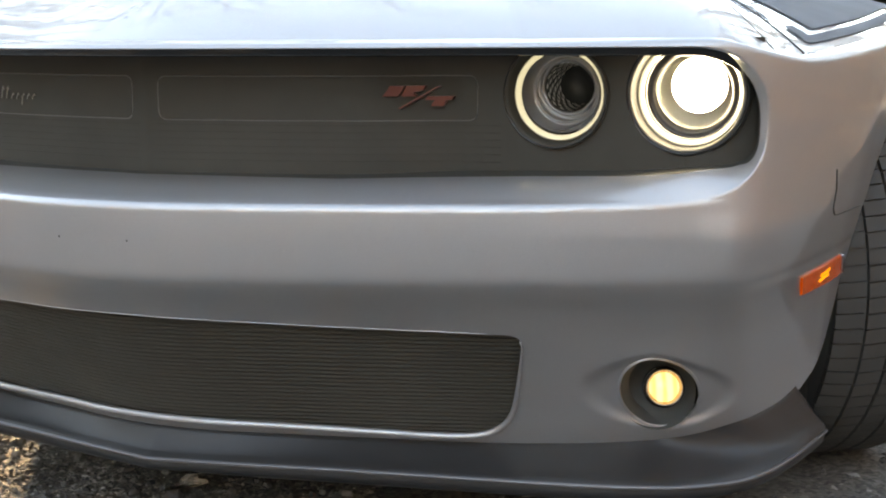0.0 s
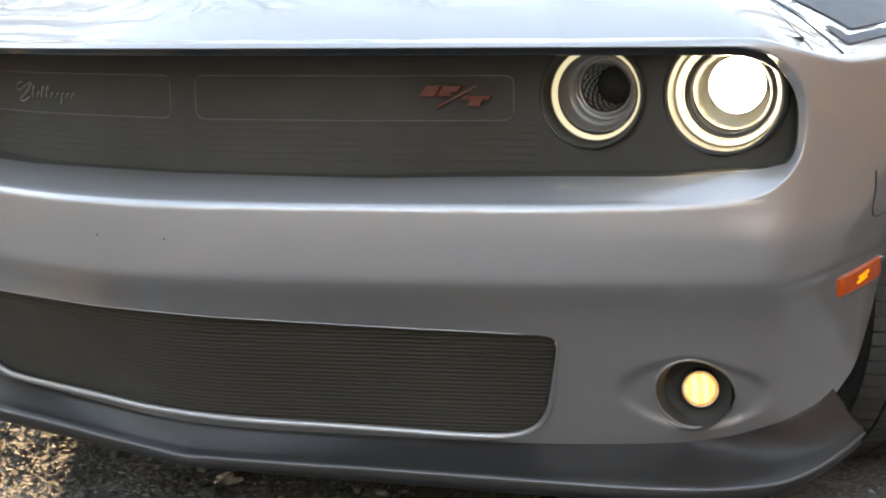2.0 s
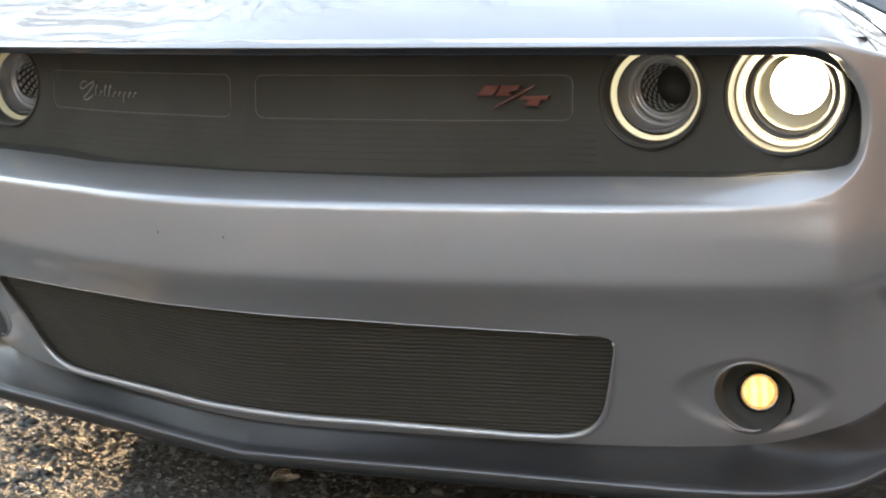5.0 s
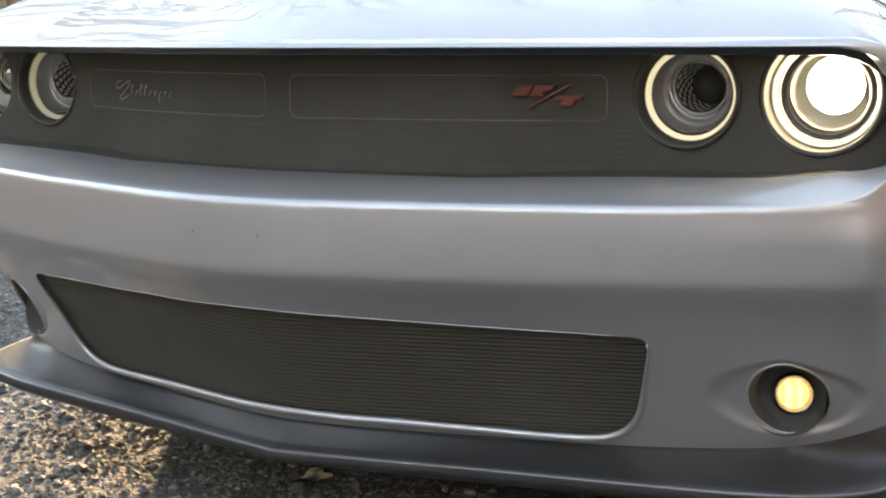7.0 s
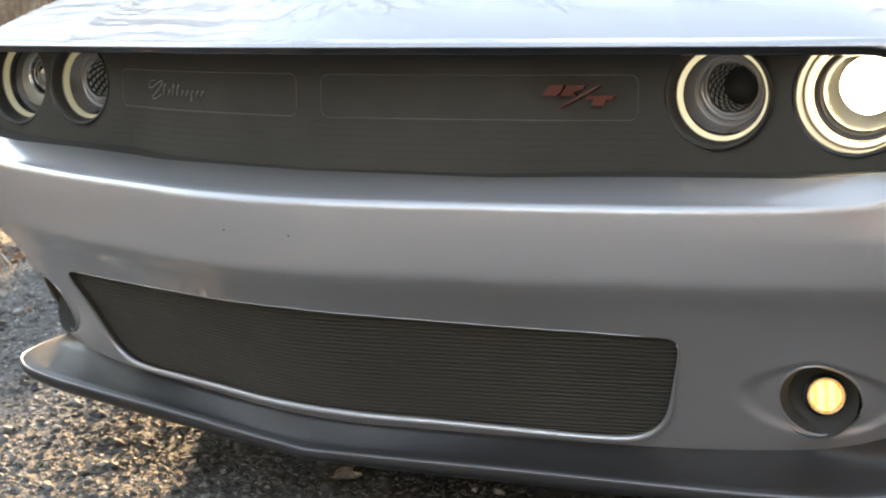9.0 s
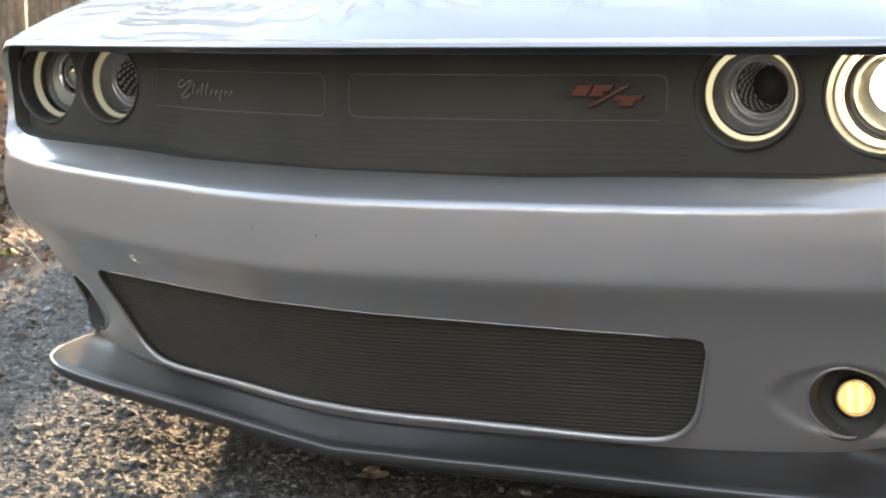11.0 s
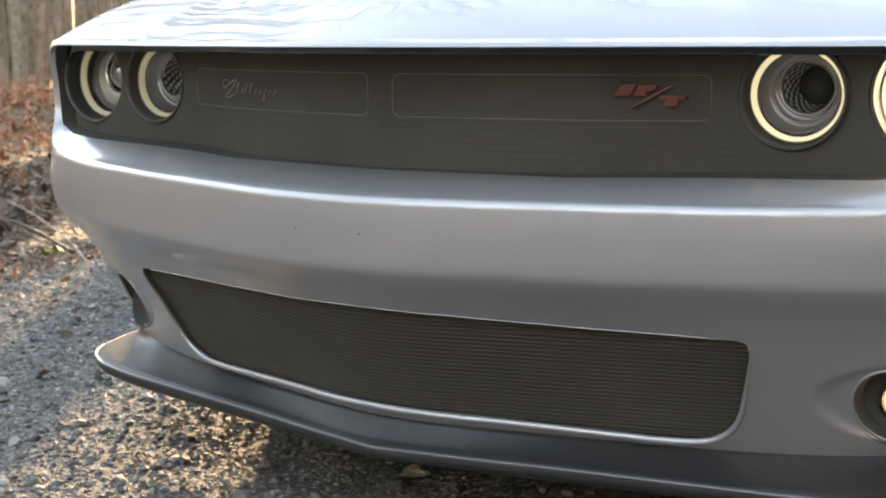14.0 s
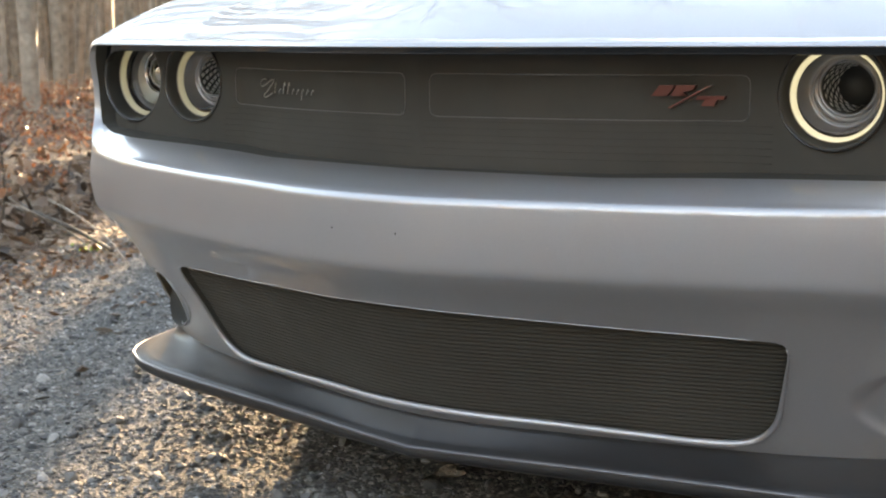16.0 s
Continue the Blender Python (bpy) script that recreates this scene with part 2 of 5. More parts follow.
WHEEL = (2.60, 0.362)
ARCH = [(WHEEL[0] + 0.392 * math.cos(a), WHEEL[1] + 0.392 * math.sin(a)) for a in np.linspace(-0.1, radians(157), 80)]
ARCH = dense(np.array(ARCH + [(2.226, 0.44), (2.208, 0.37), (2.165, 0.307), (2.122, 0.268), (2.08, 0.245), (2.04, 0.19), (2.03, 0.1), (2.99, 0.1)]), 0.006)
UPPER_HOLE = dense(rounded([(-0.858, 0.5835, 0.088), (0.858, 0.5835, 0.088), (0.862, 0.778, 0.095), (-0.862, 0.778, 0.095)]))
LOWER_HALF = [(0.0, 0.236, 0.03), (0.23, 0.229, 0.05), (0.42, 0.220, 0.04), (0.513, 0.224, 0.062), (0.561, 0.393, 0.027), (0.34, 0.400, 0.05), (0.0, 0.414, 0.05)]
LOWER_HOLE = dense(rounded(LOWER_HALF + [(-x, z, r) for x, z, r in LOWER_HALF[-2:0:-1]]))
FOG_HOLES = [dense(np.array([(s * FOG_AT[0] + 0.050 * math.cos(a), FOG_AT[1] + 0.056 * math.sin(a)) for a in np.linspace(0, math.tau, 80, endpoint=False)])) for s in (1, -1)]

NL, NP = SKIN.shape[:2]
MIRROR = np.array([-1, 1, 1.0])
GRID = np.concatenate([SKIN[:, :0:-1] * MIRROR, SKIN], 1)  # left to right
NG = GRID.shape[1]
SEAM = int(np.argmin(np.abs(PLAN[:, 1] - 1.885)))  # column of the joint between bumper and wing
SEAM_Z = 0.528


def cut(grid, coords2, holes, keep=None):
    """Faces of a grid without those inside the outlines; the cut's edge verts are pulled onto the outline."""
    nl, ng = grid.shape[:2]
    V = grid.reshape(-1, 3).copy()
    idx = np.arange(nl * ng).reshape(nl, ng)
    F = np.stack([idx[:-1, :-1], idx[:-1, 1:], idx[1:, 1:], idx[1:, :-1]], -1).reshape(-1, 4)
    rims = []
    dead = np.zeros(len(F), bool)
    for key, poly, back in holes:
        C = coords2[key].reshape(-1, 2)
        mid = C[F].mean(1)
        ok = ~np.isnan(mid).any(1)
        gone = np.zeros(len(F), bool)
        gone[ok] = inside(mid[ok], poly)
        edge = np.intersect1d(F[gone].ravel(), F[~gone].ravel())
        for v in edge:
            q = poly[np.argmin(((poly - C[v]) ** 2).sum(1))]
            V[v] = back(q)
        rims.append((gone, set(edge.tolist())))
        dead |= gone
    return V, F, dead, rims


def rim_edges(F, gone, dead):
    """Edges between kept faces and one hole."""
    seen = {}
    for f in F[gone]:
        for a, b in zip(f, np.roll(f, -1)):
            seen[(min(a, b), max(a, b))] = seen.get((min(a, b), max(a, b)), 0) + 1
    kept = set()
    for f in F[~dead]:
        for a, b in zip(f, np.roll(f, -1)):
            kept.add((min(a, b), max(a, b)))
    return [e for e in seen if seen[e] == 1 and e in kept]


XZ = GRID[:, :, [0, 2]].copy()
XZ[GRID[:, :, 1] > 2.1] = np.nan
YZR, YZL = GRID[:, :, [1, 2]].copy(), GRID[:, :, [1, 2]].copy()
YZR[GRID[:, :, 0] < 0.7] = np.nan
YZL[GRID[:, :, 0] > -0.7] = np.nan
fp = lambda q: front_point(q[0], q[1])
SV, SF, DEAD, RIMS = cut(GRID, {"f": XZ, "r": YZR, "l": YZL},
                         [("f", UPPER_HOLE, fp), ("f", LOWER_HOLE, fp), ("f", FOG_HOLES[0], fp), ("f", FOG_HOLES[1], fp),
                          ("r", ARCH, lambda q: side_point(q[0], q[1], 1)), ("l", ARCH, lambda q: side_point(q[0], q[1], -1))])
COL = np.tile(np.arange(NG - 1), NL - 1)
ROWZ = GRID[:-1, :-1, 2].ravel()
FROM_NOSE = np.where(COL >= NP - 1, COL - (NP - 1), NP - 2 - COL)
ROW = np.repeat(np.arange(NL - 1), NG - 1)
FACE_Y, FACE_Z = GRID[:-1, :-1, 1].ravel(), GRID[:-1, :-1, 2].ravel()


def seam_y(z):
    return 1.885 + 0.13 * np.clip((0.77 - z) / 0.2, 0, 1)


IS_WING = (FACE_Y > seam_y(FACE_Z)) & (FACE_Z > SEAM_Z - 0.03 * np.clip((FACE_Y - 2.05) / 0.2, 0, 1) ** 2)
BEHIND = (FACE_Z < SEAM_Z) & (FACE_Y > WHEEL[0])


def compact(V, F):
    used, inv = np.unique(F, return_inverse=True)
    return V[used], inv.reshape(F.shape)


car = tagged(empty("car", (0, 2.0, 0)), "silver two-door muscle car, headlights lit, parked on gravel", "car")


def carpart(name, V, F, material, label="", smooth=True, parent=None):
    ob = mesh_ob(name, V, F, material, None, label, smooth)
    if parent is None:
        ob.parent = car
        ob.matrix_parent_inverse = Matrix.Translation((0, -2.0, 0))
    else:
        ob.parent = parent
    return ob


def own(ob, parent=None):
    """Hang a part built in world places under the car or one of its parts."""
    ob.parent = parent or car
    if parent is None:
        ob.matrix_parent_inverse = Matrix.Translation((0, -2.0, 0))
    return ob


# the recess behind the upper opening
INNER = catmull([(0, 1.602), (0.29, 1.637), (0.42, 1.67), (0.54, 1.692), (0.65, 1.703), (0.75, 1.716), (0.80, 1.738), (0.86, 1.80)], 200)
RECESS = 0.062


def inner_y(x):
    return np.interp(np.abs(x), INNER[:, 0], INNER[:, 1])


def extrude_rim(V, F, k, way):
    """Quads from a cut's edge inwards; way(p) gives the row of points behind the edge point p."""
    gone = RIMS[k][0]
    edges = rim_edges(F, gone, DEAD)
    rows, NV, NF = {}, [], []
    for e in edges:
        for v in e:
            if v not in rows:
                pts = [V[v]] + way(V[v])
                rows[v] = (len(NV), len(pts))
                NV += pts
    for a, b in edges:
        (ia, n), (ib, _) = rows[a], rows[b]
        NF += [(ia + j, ib + j, ib + j + 1, ia + j + 1) for j in range(n - 1)]
    return np.array(NV), np.array(NF)


def shelf(p):
    b = np.clip((0.68 - p[2]) / 0.075, 0, 1) * np.clip((0.905 - abs(p[0])) / 0.12, 0, 1)
    b = b * b * (3 - 2 * b)
    end = np.array([p[0] * 0.988, (1 - b) * (p[1] + 0.005) + b * max(inner_y(p[0]), p[1] + 0.014), p[2] + (0.0165 + 0.0135 * np.clip((abs(p[0]) - 0.3) / 0.5, 0, 1) + 0.006 * np.clip((abs(p[0]) - 0.70) / 0.12, 0, 1)) * b + (1 - b) * (0.010 * np.clip((p[2] - 0.75) / 0.02, 0, 1) - 0.004)])
    return [p + (end - p) * t + np.array([0, 0, 0.004 * b * math.sin(math.pi * t)]) for t in (0.06, 0.15, 0.3, 0.5, 0.75, 1.0)]


def bezel_way(p):
    e = shelf(p)[-1]
    c = np.array([p[0] * 0.995, 0, 0.7 + (p[2] - 0.7) * 0.97])
    back = max(panel_y(e[0]) + 0.012, e[1] + 0.02)
    return [e + np.array([0, 0.0005, 0]), np.array([e[0] * 0.998, e[1] + 0.004, e[2]]), np.array([e[0] * 0.985, back, e[2] + 0.003])]


def panel_y(x):
    ends = np.clip((np.abs(x) - 0.44) / 0.1, 0, 1)
    return inner_y(x) + RECESS - 0.008 * ends - 0.034 * np.clip((np.abs(x) - 0.75) / 0.09, 0, 1) - 0.043 * np.clip(1 - (np.abs(x) / 0.45) ** 2, 0, 1)


def tuck(depth, shrink, centre):
    c = np.array(centre)

    def way(p):
        out = []
        for t in (0.15, 0.4, 1.0):
            q = p.copy()
            q[1] += depth * t
            q[0] += (c[0] - p[0]) * shrink * math.sin(t * math.pi / 2)
            q[2] += (c[1] - p[2]) * shrink * math.sin(t * math.pi / 2)
            out.append(q)
        return out
    return way


bump_f = SF[~DEAD & ~IS_WING & ~BEHIND]
bv, bf = compact(SV, bump_f)
allV, allF = [bv], [bf]
ev, ef = extrude_rim(SV, SF, 0, shelf)
allF.append(ef + sum(len(v) for v in allV))
allV.append(ev)
bz_v = [v for q in UPPER_HOLE[::2] for v in bezel_way(front_point(q[0], q[1]))]
bz_n = len(bz_v) // 3
bz_f = [(3 * i + j, 3 * ((i + 1) % bz_n) + j, 3 * ((i + 1) % bz_n) + j + 1, 3 * i + j + 1) for i in range(bz_n) for j in range(2)]
carpart("lamp_bezel", bz_v, bz_f, MESH, "black inner frame of the grille opening")
for nm, hole, way, stuff in (("grille_surround", LOWER_HOLE, tuck(0.016, 0.010, (0, 0.3)), MESH), ("fog_surround", FOG_HOLES[0], tuck(0.035, 0.08, FOG_AT), FOGCUP),
                             ("fog_surround", FOG_HOLES[1], tuck(0.035, 0.08, (-FOG_AT[0], FOG_AT[1])), FOGCUP)):
    ev = [v for q in hole[::2] for v in [front_point(q[0], q[1])] + way(front_point(q[0], q[1]))]
    n = len(ev) // 4
    carpart(nm, ev, [(4 * i + j, 4 * ((i + 1) % n) + j, 4 * ((i + 1) % n) + j + 1, 4 * i + j + 1) for i in range(n) for j in range(3)], stuff)
bumper = carpart("bumper_cover", np.vstack(allV), np.vstack(allF), PAINT)
bmx = bmesh.new()
bmx.from_mesh(bumper.data)
bmesh.ops.remove_doubles(bmx, verts=bmx.verts, dist=0.0003)
bmesh.ops.recalc_face_normals(bmx, faces=bmx.faces)
bmx.to_mesh(bumper.data)
bmx.free()
for sgn in (1, -1):
    sel = ~DEAD & IS_WING & ((COL >= NP - 1) if sgn > 0 else (COL < NP - 1))
    wv, wf = compact(SV, SF[sel])
    wing = carpart("front_wing", wv, wf if sgn else wf, PAINT)
    # inner lip of the arch
    ev, ef = extrude_rim(SV, SF, 4 if sgn > 0 else 5, lambda p: [p + np.array([-sgn * 0.006, 0.004, 0]), p + np.array([-sgn * 0.05, 0.012, 0])])
    carpart("arch_lip", ev, ef, PAINT)

# top: hood in the middle and the wings' tops, from the shoulder to the spine
TOPN = 170
tt = np.concatenate([[0], np.geomspace(0.002, 1, TOPN - 1)])
P0 = GRID[-1]
spine = np.stack([np.zeros(NG), 2.6 + 0.7 * np.clip((P0[:, 1] - 1.8) / 1.5, 0, 1), np.full(NG, 0.935)], 1)
ease = lambda u: np.clip(u, 0, 1) ** 2 * (3 - 2 * np.clip(u, 0, 1))
RISE = 5.2 - 1.8 * ease((P0[:, 1] - 1.80) / 0.16)
TOP = P0[None] + (spine - P0)[None] * tt[:, None, None]
TOP[:, :, 2] = P0[None, :, 2] + (spine[:, 2] - P0[:, 2])[None] * (1 - (1 - tt[:, None]) ** RISE[None])
tidx = np.arange(TOPN * NG).reshape(TOPN, NG)
TF = np.stack([tidx[:-1, :-1], tidx[:-1, 1:], tidx[1:, 1:], tidx[1:, :-1]], -1).reshape(-1, 4)
TCOL = np.tile(np.arange(NG - 1), TOPN - 1)
TNOSE = np.where(TCOL >= NP - 1, TCOL - (NP - 1), NP - 2 - TCOL)
TV = TOP.reshape(-1, 3)
hv, hf = compact(TV, TF[TNOSE <= SEAM])
hood = carpart("hood", hv, hf, PAINT)
for sgn in (1, -1):
    hv, hf = compact(TV, TF[(TNOSE > SEAM) & ((TCOL >= NP - 1) if sgn > 0 else (TCOL < NP - 1))])
    carpart("wing_top", hv, hf, PAINT)


def groove(name, pts, r=0.0015):
    bm = bmesh.new()
    tube(bm, pts, r, 6)
    own(part(name, bm, BLACK, None, "", True))


for sgn in (1, -1):
    line = [side_point(seam_y(z), z, sgn) for z in np.linspace(0.60, 0.552, 20)]
    line += [side_point(y, z, sgn) for y, z in catmull([(seam_y(0.545), 0.545), (2.025, 0.533), (2.05, 0.5275), (2.10, 0.527), (2.16, 0.525), (2.215, 0.522)], 24)]
    line = [(p[0] + sgn * 0.0005, p[1], p[2]) for p in line]
    groove("panel_joint", line, 0.0011)
    j = NP - 1 + SEAM
    line = []
    for t in np.linspace(0, 0.8, 60):
        p = P0[j] + (spine[j] - P0[j]) * t
        p[2] = P0[j, 2] + (spine[j, 2] - P0[j, 2]) * (1 - (1 - t) ** RISE[j])
        line.append(p * np.array([sgn, 1, 1]))
    groove("panel_joint", line, 0.002)
    j = NP - 1 + int(np.argmin(np.abs(PLAN[:, 1] - 1.80)))
    line = []
    for t in np.linspace(0, 0.25, 40):
        p = P0[j] + (spine[j] - P0[j]) * t
        p[2] = P0[j, 2] + (spine[j, 2] - P0[j, 2]) * (1 - (1 - t) ** RISE[j])
        line.append(p * np.array([sgn, 1, 1]))
    groove("panel_joint", line, 0.0007)

# rolled lip along the lower opening's sides and bottom edge
ring = sorted([q for q in LOWER_HOLE if q[1] < 0.388 and abs(q[0]) > 0.50 or q[1] < 0.3], key=lambda q: math.atan2(q[0], -(q[1] - 0.42)))
ring = [p for i, p in enumerate(ring) if i % 3 == 0]
LIPPTS = [front_point(q[0], q[1]) + np.array([0, -0.003, 0.001]) for q in ring]
bm = bmesh.new()
tube(bm, LIPPTS, [0.006 * min(1.0, 0.25 + i / 25, 0.25 + (len(ring) - 1 - i) / 25) for i in range(len(ring))], 12)
own(part("lip", bm, PAINT, None, "", True))
ring = sorted([q for q in LOWER_HOLE if q[1] > 0.386], key=lambda q: q[0])
bm = bmesh.new()
tube(bm, [front_point(q[0], q[1]) + np.array([0, -0.0002, 0.0004]) for i, q in enumerate(ring) if i % 3 == 0 and abs(q[0]) < 0.52], 0.0009, 8)
own(part("lip", bm, PAINT, None, "", True))

# ---- upper grille panel with lamp openings ----
LAMPS = {"inner": (0.577, 1.774, 0.714, 0.064), "outer": (0.752, 1.803, 0.7165, 0.0715)}


gx, gz = np.linspace(-0.846, 0.846, 424), np.linspace(0.596, 0.79, 60)
PG = np.array([[(x, panel_y(x), z) for x in gx] for z in gz])
holes = []
for s in (1, -1):
    for cx, cy, cz, r in LAMPS.values():
        holes.append(("p", np.array([(s * cx + (r + 0.008) * math.cos(a), cz + (r + 0.008) * math.sin(a)) for a in np.linspace(0, math.tau, 160, endpoint=False)]),
                      lambda q: np.array([q[0], panel_y(q[0]), q[1]])))
pv, pf, pdead, _ = cut(PG, {"p": PG[:, :, [0, 2]]}, holes)
grille = carpart("grille", *compact(pv, pf[~pdead]), MESH, "black slatted grille panel")
# thin bars across the panel
for k in range(6):
    z = 0.620 + k * 0.0100
    bm = bmesh.new()
    tube(bm, [(x, panel_y(x) - 0.0001, z) for x in np.linspace(-0.50, 0.50, 40)], 0.0005, 6)
    own(part("grille_bar", bm, MESH, None, "", True))


def frame_loop(x0, x1, z0, z1, r, lift):
    pts = rounded([(x0, z0, r), (x1, z0, r), (x1, z1, r), (x0, z1, r)], 6)
    return [(x, panel_y(x) - lift, z) for x, z in dense(pts, 0.01)]


for s in (1, -1):
    bm = bmesh.new()
    tube(bm, frame_loop(*sorted((s * 0.022, s * 0.468)), 0.677, 0.739, 0.014, 0.0008), 0.0009, 6, True)
    own(part("nostril_frame", bm, FRAMEGREY, None, "thin satin grey outline", True))

# badges as plain shapes
def slab(name, outline, material, parent, proud=0.011):
    bm = bmesh.new()
    outline = [(x + 0.005, z) for x, z in outline]
    f0 = [bm.verts.new((x, panel_y(x) - proud, z)) for x, z in outline]
    f1 = [bm.verts.new((x, panel_y(x) - 0.003, z)) for x, z in outline]
    bm.faces.new(f0)
    n = len(outline)
    for i in range(n):
        bm.faces.new((f0[i], f0[(i + 1) % n], f1[(i + 1) % n], f1[i]))
    return own(part(name, bm, material, None), parent)


# red badge: slanted blocks and a stroke; silver badge: strokes in a row
red = own(mesh_ob("badge", [(x + 0.005, panel_y(x + 0.005) - 0.0008, z) for x, z in ((0.340, 0.694), (0.432, 0.694), (0.436, 0.727), (0.344, 0.727))], [(0, 1, 2, 3)], MESH, None, "small red slanted badge on black"))
slab("badge_block", [(0.343, 0.711), (0.362, 0.711), (0.367, 0.717), (0.371, 0.7255), (0.353, 0.7255), (0.349, 0.719)], RED, red)
slab("badge_block", [(0.374, 0.7255), (0.371, 0.7195), (0.367, 0.711), (0.386, 0.711), (0.382, 0.716), (0.394, 0.7195), (0.397, 0.7255)], RED, red)
slab("badge_stroke", [(0.363, 0.6945), (0.367, 0.6945), (0.416, 0.7245), (0.412, 0.7245)], RED, red)
slab("badge_block", [(0.400, 0.711), (0.397, 0.706), (0.409, 0.706), (0.404, 0.6975), (0.420, 0.6975), (0.424, 0.706), (0.431, 0.706), (0.434, 0.711)], RED, red)


def stroke(pts, r, n=24):
    bm = bmesh.new()
    tube(bm, [(x + 0.018, panel_y(x + 0.018) - 0.006, z) for x, z in catmull(pts, n)], r, 6)
    return part("badge_stroke", bm, BADGE, None, "", True)


silver = own(stroke([(-0.372, 0.7225), (-0.386, 0.722), (-0.395, 0.714), (-0.385, 0.7105), (-0.362, 0.7195), (-0.346, 0.7235), (-0.352, 0.716), (-0.372, 0.702), (-0.384, 0.696), (-0.374, 0.693), (-0.352, 0.701)], 0.0011, 40))
silver.name, silver["label"] = "badge", "silver script-like badge strokes"
for k in range(9):
    x = -0.345 + k * 0.0125
    h = 0.019 if k in (0, 2, 3) else 0.0085
    d = -0.009 if k == 6 else 0.0
    own(stroke([(x, 0.7005 + d), (x + 0.002, 0.7005 + h * 0.5), (x + 0.005, 0.7005 + h), (x + 0.0065, 0.7005 + h * 0.7)], 0.0009, 10), silver)

# black brow over the lamps along the top of the opening
V, F = [], []
xs = np.linspace(-0.842, 0.842, 160)
for x in xs:
    y, drop = min(inner_y(x) + 0.03, panel_y(x) - 0.018), 0.078 - math.sqrt(0.078 ** 2 - max(0.0, abs(x) - 0.768) ** 2)
    for d, z in ((-0.004, 0.786), (0.0, 0.7685), (0.0012, 0.7670), (0.003, 0.7664), (0.012, 0.7664), (0.016, 0.786)):
        V.append((x, y + d, z - drop))
F = [(6 * i + j, 6 * i + 6 + j, 6 * i + 7 + j, 6 * i + 1 + j) for i in range(len(xs) - 1) for j in range(5)]
carpart("grille_brow", V, F, GLOSS, "gloss-black brow above the lamps")

